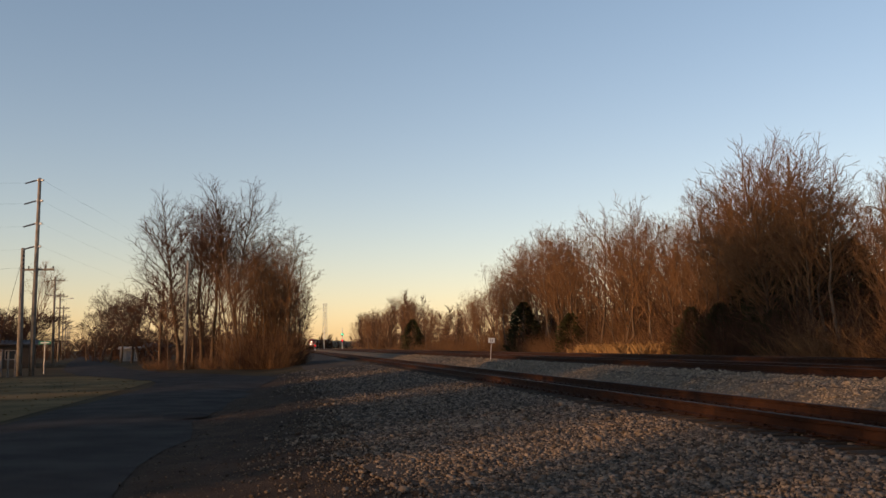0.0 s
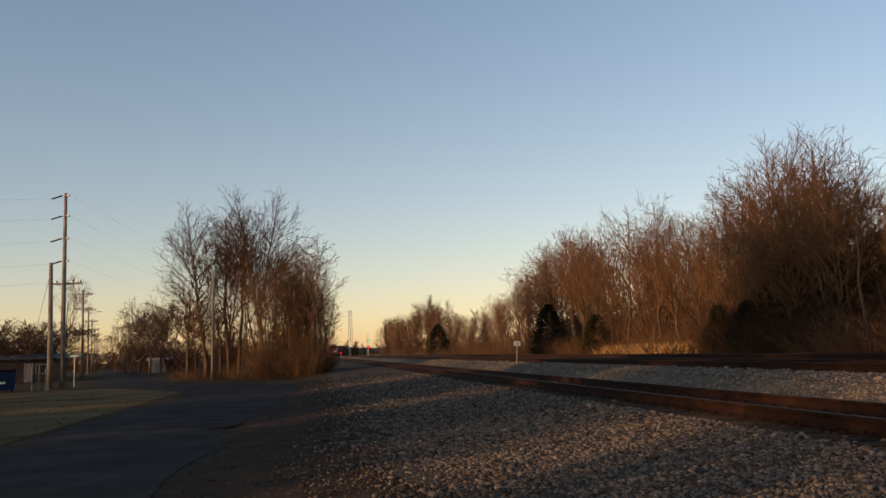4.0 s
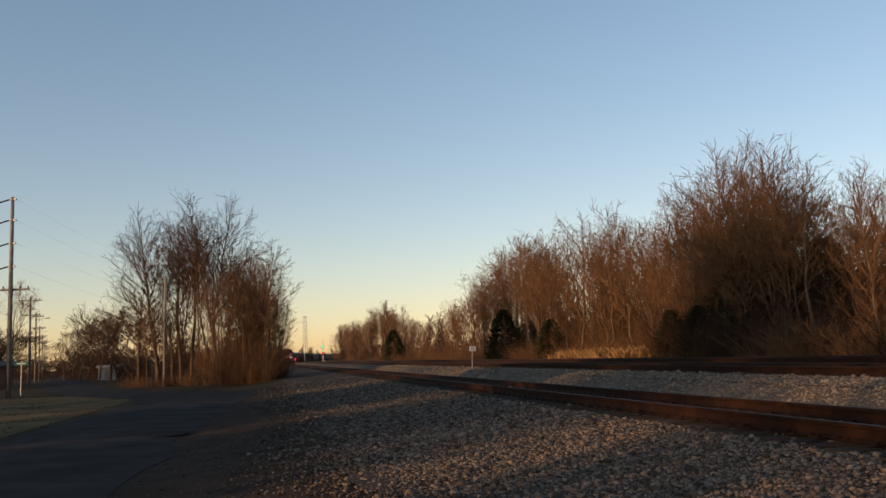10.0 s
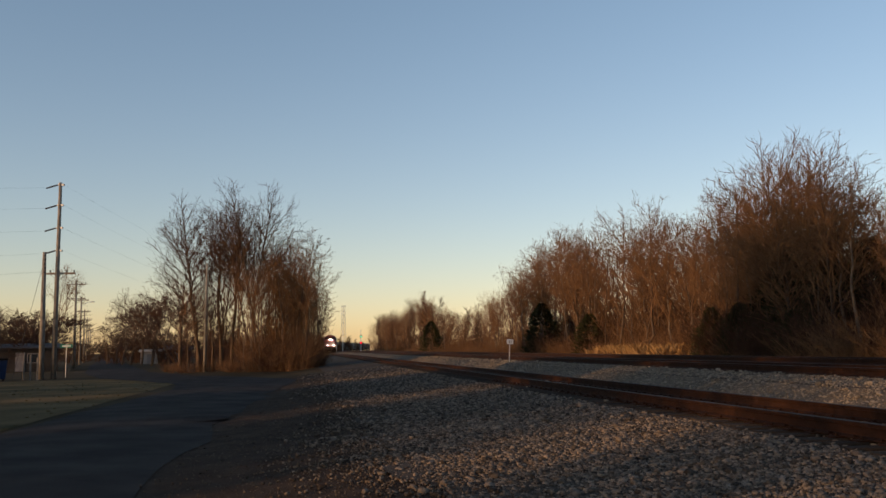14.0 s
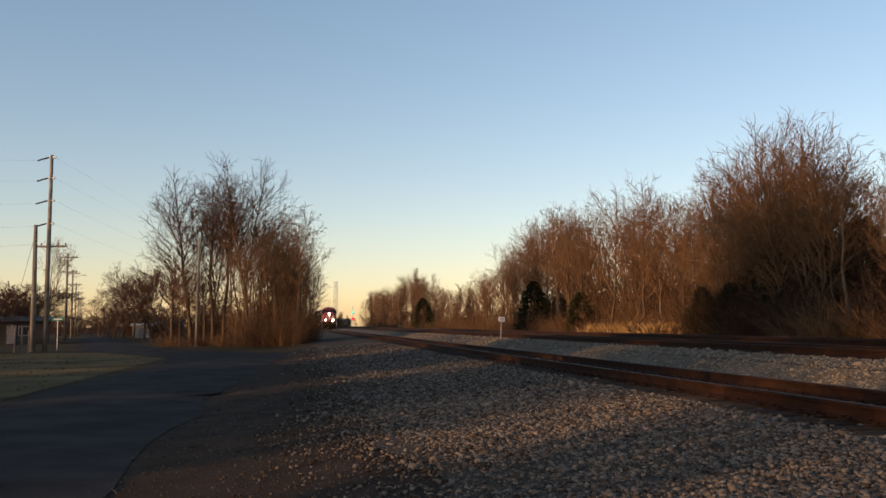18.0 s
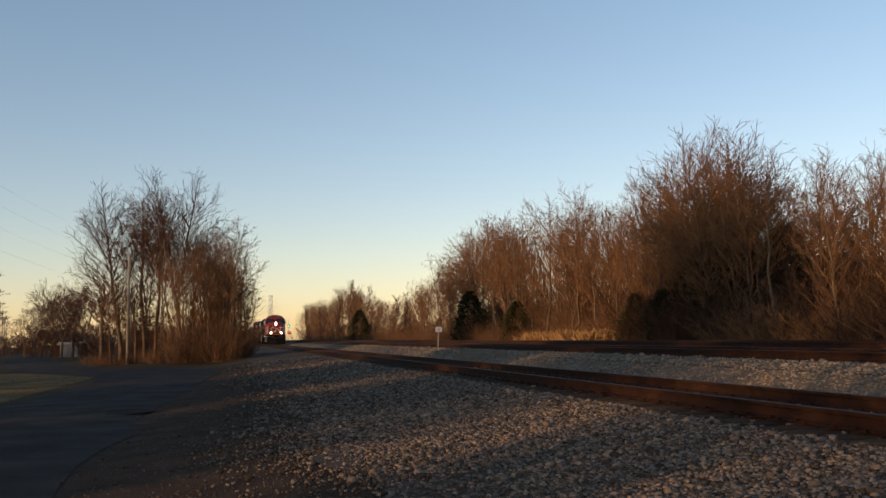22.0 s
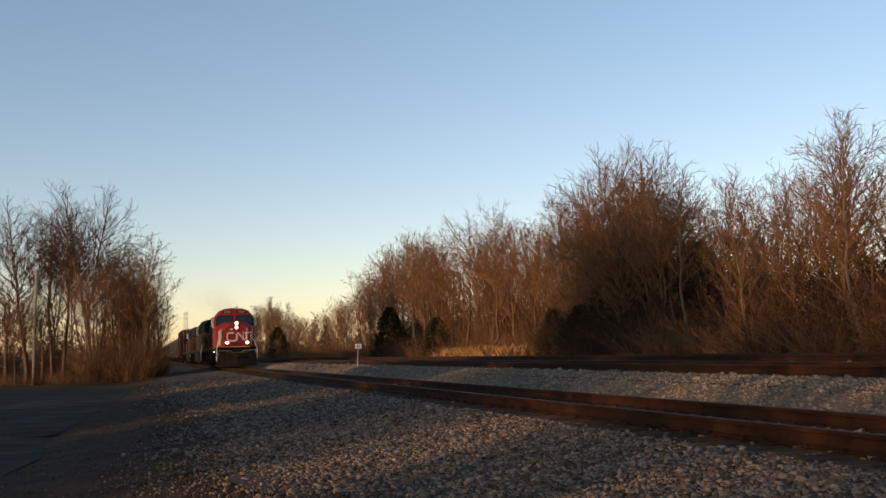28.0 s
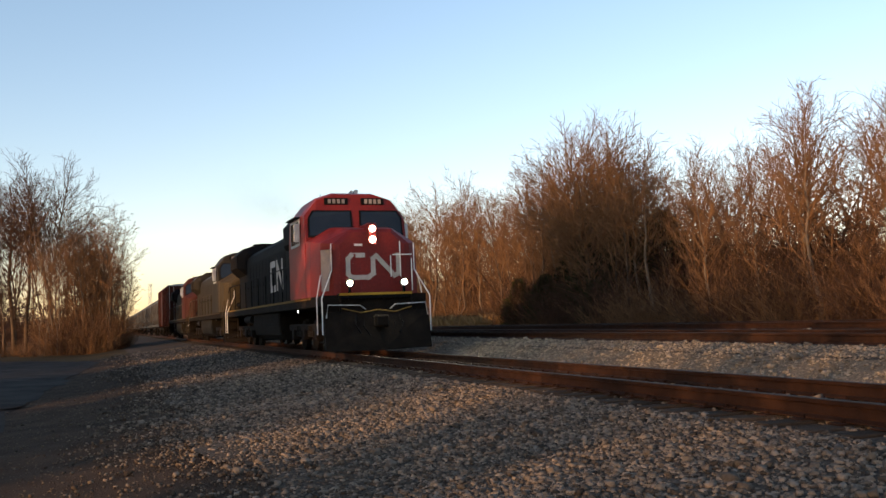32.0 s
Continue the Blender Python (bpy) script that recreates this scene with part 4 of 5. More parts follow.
        spots.append((-math.sin(a) * far, math.cos(a) * far, rng.uniform(4.2, 7.6) * far / 120, 1.9))
    for k in range(44):
        a, far = radians(rng.uniform(8.0, 11.4)), rng.uniform(158, 190)
        spots.append((-math.sin(a) * far, math.cos(a) * far, rng.uniform(3.6, 6.6), 1.8))
    for k in range(34):
        a, far = radians(rng.uniform(11.2, 15.0)), rng.uniform(215, 290)
        spots.append((-math.sin(a) * far, math.cos(a) * far, rng.uniform(3.4, 5.2), 2.4))
    for k in range(40):
        a, far = radians(rng.uniform(-0.4, 11.2)), rng.uniform(140, 200)
        spots.append((-math.sin(a) * far, math.cos(a) * far, rng.uniform(3, 5.5), 2.2))
    thicket("village_thicket", spots, "dark leafless trees and scrub around the houses", M_DARKSHADETWIG, 0.018, (MESHY, SHRUB, LIGHT))
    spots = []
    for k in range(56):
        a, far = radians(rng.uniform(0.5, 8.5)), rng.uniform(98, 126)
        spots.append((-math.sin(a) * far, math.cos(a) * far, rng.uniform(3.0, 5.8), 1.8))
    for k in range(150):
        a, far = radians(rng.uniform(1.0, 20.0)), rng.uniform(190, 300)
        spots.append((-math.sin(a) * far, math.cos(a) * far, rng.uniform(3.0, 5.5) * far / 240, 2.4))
    thicket("far_hedge", spots, "low dark leafless scrub beyond the houses", M_DARKSHADETWIG, 0.03, (SHRUB,))
    # far trees at the end of the line
    spots = []
    for k in range(40):
        y = rng.uniform(430, 560)
        spots.append((bend(y) + rng.uniform(-22, 14), y, rng.uniform(5, 8.5), 1.6))
    thicket("far_trees", spots, "low leafless trees at the far end of the railway", M_DARKSHADETWIG, 0.05, (WAND,))


def tuft_kind(seed):
    rng = random.Random(seed)
    b = Build()
    for _ in range(90):
        a, r = rng.uniform(0, 2 * math.pi), 0.5 * math.sqrt(rng.random())
        p = Vector((math.cos(a) * r, math.sin(a) * r, 0))
        d = Vector((rng.gauss(0, 0.3), rng.gauss(0, 0.3), 1)).normalized()
        s = Vector((-d.y, d.x, 0))
        s = s.normalized() if s.length > 1e-6 else Vector((1, 0, 0))
        ln = rng.uniform(0.35, 0.9)
        b.add([tuple(p - s * 0.012), tuple(p + s * 0.012), tuple(p + d * ln * 0.6 + s * 0.009), tuple(p + d * ln + Vector((rng.gauss(0, 0.12), rng.gauss(0, 0.12), 0)))], [(0, 1, 2), (0, 2, 3)])
    return b


def dry_grass():
    """Sunlit tall straw at the edge of the wood and thin grass by the road, as two patches."""
    rng = random.Random(9)
    kinds = [tuft_kind(s) for s in range(4)]
    for name, count, x0, x1, y0, y1, s0, s1, label in (("tall_grass", 190, 23.2, 25.0, 55.5, 71, 0.35, 1.6, "tall straw-coloured dry grass along the wood's edge"),
                                                       ("verge_grass", 260, -18, -6.7, 22, 58, 0.03, 0.07, "short dry winter grass beside the road")):
        b = Build()
        for _ in range(count):
            x, y = rng.uniform(x0, x1), rng.uniform(y0, y1)
            s, a = rng.uniform(s0, s1), rng.uniform(0, 2 * math.pi)
            m = Matrix.Translation((x, y, land(x, y) - 0.02)) @ Matrix.Rotation(a, 4, "Z") @ Matrix.Diagonal((s * 1.3, s * 1.3, s, 1))
            k = rng.choice(kinds)
            b.add([tuple(m @ Vector(p)) for p in k.v], k.f)
        tagged(part(name, b, M_TURF if name == "verge_grass" else M_STRAW), label, "grass", kind="stuff")


# ---- poles, wires, signals ----
def utility_pole(x, y, h, arms, label, lean=0.0, r=0.15):
    t = empty("utility_pole", pose(x, y, land(x, y) - 0.1, 0, lean, -12))
    shaft = Build().tube([(0, 0, 0), (0, 0, h * 0.5), (0, 0, h)], [r * 1.15, r * 0.95, r * 0.7], 10)
    part("shaft", shaft, M_POLE, t, smooth=True)
    for z, w in arms:
        part("crossarm", Build().box(-w, w, 0.14, 0.26, z - 0.07, z + 0.07, 0.01).tube([(-w * 0.5, 0.2, z - 0.05), (0, 0.16, z - 0.55)], 0.02, 4).tube([(w * 0.5, 0.2, z - 0.05), (0, 0.16, z - 0.55)], 0.02, 4), M_POLE, t)
        for u in (-0.92, -0.5, 0.5, 0.92):
            part("insulator", Build().tube([(u * w, 0.2, z + 0.06), (u * w, 0.2, z + 0.1), (u * w, 0.2, z + 0.14), (u * w, 0.2, z + 0.24)], [0.02, 0.06, 0.045, 0.06], 7), M_INSUL, t)
    return tagged(t, label, "utility pole", "poles along the side road")


def wire(name, a, b, sag, r=0.005):
    a, b = Vector(a), Vector(b)
    pts = [a.lerp(b, k / 14) - Vector((0, 0, sag * 4 * (k / 14) * (1 - k / 14))) for k in range(15)]
    return tagged(part(name, Build().tube(pts, r, 4), M_WIRE), "thin dark overhead wire sagging between poles", "power line", "overhead wires")


def pole_line():
    x, y, h = -17.6, 68.5, 14.2
    z0 = land(x, y) - 0.1
    p = utility_pole(x, y, h, [(h - 6.6, 1.25)], "tall weathered wooden power pole with side insulators and a crossarm", 0.3, 0.16)
    for k, d in enumerate((0.15, 1.65, 3.3, 4.95)):
        z = h - d
        part("side_insulator", Build().tube([(-0.1, 0, z), (-0.35, 0, z - 0.05), (-1.05, 0, z - 0.24)], [0.03, 0.06, 0.055], 8), M_INSUL, p)
        part("bracket", Build().box(-0.16, 0.3, -0.07, 0.07, z - 0.08, z + 0.06, 0.01), M_GALV, p)
        wire("power_wire", (x - 1.0, y, z0 + z - 0.24), (x - 75, y - 28, z0 + z - 1.2), 1.6, 0.0035)
        wire("power_wire", (x + 0.3, y, z0 + z), (2, 185, z0 + z - 0.5), 2.0, 0.0035)
    q = utility_pole(x - 0.75, y - 0.3, 9.1, [], "short stout wooden pole standing beside a taller one", -0.3, 0.18)
    for k in range(5):
        part("spool", Build().tube([(0.14, -0.16, 8.9 - 0.3 * k), (0.14, -0.16, 8.76 - 0.3 * k)], 0.06, 7), M_INSUL, q)
    part("guy", Build().tube([(0, 0, 8.5), (-1.3, -1.5, 0.1)], 0.015, 4), M_WIRE, q, "steel guy wire")
    utility_pole(-8.4, 80.4, 9.4, [], "plain pale wooden pole at the edge of the trees", 0.6, 0.13)
    last = (x, y, z0 + h - 6.5)
    for k, (s, hh) in enumerate(((57, 11.4), (95, 11.4), (135, 11.2), (180, 11.2), (230, 11.0), (290, 11.0))):
        px, py = x - 0.208 * s, y + 0.978 * s
        o = utility_pole(px, py, hh, [(hh - 0.5, 1.2), (hh - 2.4, 1.2)], "wooden power pole with two crossarms beside the side road", 0, 0.16)
        if k == 1:
            lamp = part("street_light_arm", Build().tube([(0, 0, hh - 1.6), (0.9, 0, hh - 0.9), (1.7, 0, hh - 0.8)], 0.035, 6).box(1.6, 2.3, -0.14, 0.14, hh - 0.9, hh - 0.72, 0.04), M_GALV, o, "grey cobra-head street light")
        for u in (-1.0, 0.9):
            wire("service_wire", (last[0] + u, last[1], last[2]), (px + u, py, land(px, py) + hh - 0.4), 0.8)
        last = (px, py, land(px, py) + hh - 0.4)
    wire("service_wire", (x - 1.1, y, z0 + h - 6.5), (x - 60, y - 8, z0 + h - 8.0), 0.9)
    for k, (px, py, hh) in enumerate(((-18.6, 66.5, 1.7), (-18.0, 66.0, 1.5), (-19.3, 67.4, 1.7))):
        t = part("fence_post", Build().tube([(0, 0, -0.2), (0, 0, hh)], [0.07, 0.06], 7), M_POLE)
        t.matrix_basis = pose(px, py, land(px, py))
        tagged(t, "short weathered wooden post beside the power poles", "post", "posts by the power poles")
    t = empty("street_sign", pose(-18.0, 73.5, land(-18.0, 73.5)))
    part("post", Build().tube([(0, 0, -0.2), (0, 0, 2.5)], 0.03, 6), M_GALV, t)
    part("name_plate", Build().box(-0.45, 0.45, -0.01, 0.01, 2.2, 2.45, 0.004), M_SIGNGREEN, t)
    part("lettering", Build().box(-0.32, 0.32, -0.016, -0.011, 2.29, 2.36), M_WHITE, t)
    tagged(t, "small green street name sign on a steel post", "sign")


def signal(x, y, lamps, h, label):
    """A railway signal mast; lamps: height and lens material."""
    z = land(x, y)
    t = empty("railway_signal", pose(x, y, z))
    part("mast", Build().tube([(0, 0, -0.2), (0, 0, h)], 0.07, 8), M_GALV, t)
    part("base", Build().box(-0.3, 0.3, -0.3, 0.3, -0.3, 0.35, 0.03), M_GALV, t)
    if h > 2.5:
        part("ladder", Build().tube([(-0.16, 0.25, 0), (-0.16, 0.25, h)], 0.02, 4).tube([(0.16, 0.25, 0), (0.16, 0.25, h)], 0.02, 4), M_GALV, t)
    for lz, lens in lamps:
        hood = part("signal_head", Build().tube([(0, -0.1, lz - z), (0, -0.16, lz - z)], 0.46, 14).tube([(0, -0.16, lz - z), (0, -0.42, lz - z + 0.02)], [0.2, 0.2], 12, caps=False), M_BLACK, t)
        part("lens", Build().tube([(0, -0.165, lz - z), (0, -0.2, lz - z)], 0.17, 12), lens, hood)
    return tagged(t, label, "railway signal")


def lineside():
    signal(4.4, 286, [(4.4, M_REDLAMP)], 5.0, "railway signal mast showing red beside the track")
    signal(9.5 + 0.0, 299, [(2.0, M_REDLAMP)], 1.6, "low railway signal showing red between the tracks")
    signal(18.3, 299, [(5.6, M_GREENLAMP), (3.5, M_REDLAMP)], 7.0, "railway signal mast showing green over red")
    # milepost-like small white board between the tracks
    x, y = 10.35, 45.7
    t = empty("trackside_sign", pose(x, y, land(x, y), 0, 3.5, 12))
    part("post", Build().box(-0.022, 0.022, -0.015, 0.015, -0.2, 1.0, 0.004), M_GALV, t)
    part("board", Build().box(-0.18, 0.18, -0.03, -0.016, 0.92, 1.16, 0.004), M_WHITE, t)
    part("marking", Build().box(-0.07, -0.02, -0.034, -0.031, 0.97, 1.11).box(0.03, 0.07, -0.034, -0.031, 0.97, 1.11), M_GREYWORN, t)
    tagged(t, "small white board on a thin post between the tracks", "sign")
    # lattice tower far off
    t = empty("lattice_tower", pose(25.4, 599, -1))
    H, w0, w1 = 31.0, 2.2, 1.1
    legs = [(math.cos(a), math.sin(a)) for a in (radians(30), radians(150), radians(270))]
    for c, s in legs:
        part("leg", Build().tube([(c * w0, s * w0, 0), (c * w1, s * w1, H)], [0.13, 0.09], 5), M_GALV, t)
    for k in range(12):
        z, z2 = H * k / 12, H * (k + 1) / 12
        b = Build()
        wa, wb = w0 + (w1 - w0) * k / 12, w0 + (w1 - w0) * (k + 1) / 12
        for i in range(3):
            (c, s), (d, e) = legs[i], legs[(i + 1) % 3]
            b.tube([(c * wa, s * wa, z), (d * wb, e * wb, z2)], 0.05, 4).tube([(d * wa, e * wa, z), (c * wb, s * wb, z2)], 0.05, 4)
        part("bracing", b, M_GALV, t)
    for z in (H - 0.5, H - 5):
        for c, s in legs:
            part("antenna", Build().box(c * 1.4 - 0.15, c * 1.4 + 0.15, s * 1.4 - 0.15, s * 1.4 + 0.15, z - 0.8, z + 0.8, 0.05), M_WHITE, t)
    tagged(t, "slender steel lattice tower with antennas, far off", "tower")
    t = part("far_mast", Build().tube([(0, 0, 0), (0, 0, 9.5)], [0.14, 0.08], 6), M_WHITE)
    t.matrix_basis = pose(bend(415) + 12.5, 415, land(bend(415) + 12.5, 415))
    tagged(t, "pale thin mast far down the railway", "mast")


# ---- houses and yard things by the side road ----
def house(x, y, w, d, h, roof_h, rz, wall_mat, roof_mat, label, door=0.2, windows=True):
    t = empty("house", pose(x, y, land(x, y) - 0.1, 0, 0, rz))
    part("wall", Build().box(-w / 2, w / 2, 0, 0.15, 0, h).box(-w / 2, w / 2, d - 0.15, d, 0, h).box(-w / 2, -w / 2 + 0.15, 0.15, d - 0.15, 0, h).box(w / 2 - 0.15, w / 2, 0.15, d - 0.15, 0, h), wall_mat, t)
    e = 0.35
    roof = Build().loft([[(u, -e, h), (u, d / 2, h + roof_h), (u, d + e, h), (u, d + e, h + 0.12), (u, d / 2, h + roof_h + 0.12), (u, -e, h + 0.12)] for u in (-w / 2 - e, w / 2 + e)])
    part("roof", roof, roof_mat, t)
    for u in (-0.3, 0.3) if windows else ():
        win = part("window", Build().box(u * w - 0.55, u * w + 0.55, -0.05, -0.01, h * 0.4, h * 0.8, 0.01), M_GREYWORN, t)
        part("pane", Build().box(u * w - 0.47, u * w + 0.47, -0.06, -0.052, h * 0.43, h * 0.77), M_GLASS, win)
    part("door", Build().box(door * 0.2 * w - 0.45, door * 0.2 * w + 0.45, -0.05, -0.01, 0.15, 2.1 if h > 2.2 else h * 0.85, 0.01), M_GREYWORN, t)
    return tagged(t, label, "house")


def yard():
    house(-31.5, 100, 12, 6, 2.5, 0.45, 14, M_BRICK, M_ROOF, "long low dark dwelling with a pale metal roof", 1)
    house(-47, 112, 10, 6, 2.6, 0.8, 10, M_BRICK, M_ROOF, "low brown house with a pale roof", 1)
    house(-23.9, 148, 2.6, 4, 1.9, 0.3, 4, M_SHED, M_SHED, "small pale shed catching the evening sun", windows=False)
    house(-20.3, 152, 3.8, 5, 2.1, 0.7, 0, M_BRICK, M_ROOF, "small grey outbuilding among bare trees")
    t = empty("waste_container", pose(-20.9, 65.6, land(-20.9, 65.6), 0, 0, 16))
    body = [[(u, s * 0.62, z) for s in (-1, 1)] for u in (0, 1) for z in (0, 1)]
    part("bin", Build().loft([[(-1.0 - k, -0.75 - k, z), (1.0 + k, -0.75 - k, z), (1.0 + k, 0.75 + k, z), (-1.0 - k, 0.75 + k, z)] for z, k in ((0.12, -0.08), (1.0, 0.0), (1.3, 0.02), (1.36, 0.05))]), M_BLUE, t)
    part("lid", Build().box(-1.05, -0.01, -0.8, 0.8, 1.37, 1.5, 0.03), M_BLACK, t)
    part("lid", Build().box(0.01, 1.05, -0.8, 0.8, 1.37, 1.5, 0.03), M_BLACK, t)
    part("label_plate", Build().box(-0.4, 0.4, -0.79, -0.78, 0.55, 0.7), M_WHITE, t)
    for u in (-0.8, 0.8):
        for w in (-0.55, 0.55):
            part("wheel", Build().tube([(u - 0.04, w, 0.07), (u + 0.04, w, 0.07)], 0.08, 10), M_GRIME, t)
    tagged(t, "blue steel waste container with black lids by the road", "container")
    b = Build()
    for (px, py, w, d, s) in ((-2.6, 23.6, 0.75, 0.9, 0),):
        ring = [(px + w * math.cos(k * 0.3927) * (1 + 0.25 * noise.noise(Vector((k, s, 0)))), py + d * math.sin(k * 0.3927) * (1 + 0.25 * noise.noise(Vector((k, s, 4))))) for k in range(16)]
        pts = [(u, v, land(u, v) + 0.045) for u, v in ring]
        b.add(pts, [tuple(range(16))])
    tagged(part("road_patch", b, M_PATCH), "dark tar patch at the road's edge", "patch", kind="structure")


# ---- the train: faces -y, standing on rails at z = 0 in its own space ----
def ring(y, pts):
    """A closed ring at y from one half of a cross-section, bottom to top."""
    return [(x, y, z) for x, z in pts] + [(-x, y, z) for x, z in reversed(pts)]


def bogie(parent, y0, axles, gap, kind="truck"):
    t = part(kind, Build().box(-0.5, 0.5, y0 - gap * 0.5 * (axles - 1) - 0.6, y0 + gap * 0.5 * (axles - 1) + 0.6, 0.55, 0.8, 0.03), M_GRIME, parent)
    for s in (-1, 1):
        half = gap * 0.5 * (axles - 1)
        f = Build()
        x0, x1 = (1.0, 1.18) if s > 0 else (-1.18, -1.0)
        f.box(x0, x1, y0 - half - 0.75, y0 + half + 0.75, 0.66, 0.86, 0.03)
        for k in range(axles):
            y = y0 - half + k * gap
            f.box(x0 - 0.03, x1 + 0.03, y - 0.2, y + 0.2, 0.36, 0.7, 0.04)
        for k in range(axles - 1):
            y = y0 - half + (k + 0.5) * gap
            f.box(x0, x1, y - 0.42, y + 0.42, 0.45, 0.68, 0.04)
            for u in (-0.2, 0, 0.2):
                f.tube([((x0 + x1) / 2 + 0.04 * s, y + u, 0.5), ((x0 + x1) / 2 + 0.04 * s, y + u, 0.8)], 0.07, 7)
        part("side_frame", f, M_GRIME, t)
    for k in range(axles):
        y = y0 - gap * 0.5 * (axles - 1) + k * gap
        w = Build()
        for s in (-1, 1):
            w.tube([(s * 0.68, 0, 0), (s * 0.71, 0, 0), (s * 0.715, 0, 0), (s * 0.82, 0, 0)], [0.54, 0.54, 0.5, 0.49], 20)
            w.tube([(s * 0.82, 0, 0.3), (s * 0.84, 0, 0.3)], 0.06, 6).tube([(s * 0.82, 0, -0.3), (s * 0.84, 0, -0.3)], 0.06, 6)
        w.tube([(-0.7, 0, 0), (0.7, 0, 0)], 0.09, 8)
        part("wheelset", w, M_GRIME, t).matrix_basis = pose(0, y, 0.5)
    return t


def coupler(parent, y, s):
    part("coupler", Build().box(-0.12, 0.12, min(y, y + s * 0.45), max(y, y + s * 0.45), 0.75, 1.0, 0.03).box(-0.2, 0.2, min(y + s * 0.4, y + s * 0.68), max(y + s * 0.4, y + s * 0.68), 0.7, 1.05, 0.06), M_GRIME, parent)


def hrail(name, parent, runs, material, r=0.022, label=""):
    b = Build()
    for run in runs:
        b.tube(run, r, 6)
    return part(name, b, material, parent, label)


def ribbon(b, pts, w, x=None, y=None, t=0.006, cut=0.5):
    """Flat bars along a broken line on a side (x given) or an end (y given)."""
    for (a, c), (d, e) in zip(pts, pts[1:]):
        u = Vector((d - a, e - c)).normalized()
        n = Vector((-u.y, u.x)) * w / 2
        a2, c2, d2, e2 = a - u.x * w * cut, c - u.y * w * cut, d + u.x * w * cut, e + u.y * w * cut
        q = [(a2 + n.x, c2 + n.y), (d2 + n.x, e2 + n.y), (d2 - n.x, e2 - n.y), (a2 - n.x, c2 - n.y)]
        if y is not None:
            f, g = [(p, y(z), z) for p, z in q], [(p, y(z) - t, z) for p, z in q]
        else:
            f, g = [(x, p, z) for p, z in q], [(x + math.copysign(t, x), p, z) for p, z in q]
        b.add(f + g, [(4, 5, 6, 7), (0, 1, 5, 4), (1, 2, 6, 5), (2, 3, 7, 6), (3, 0, 4, 7)])
    return b


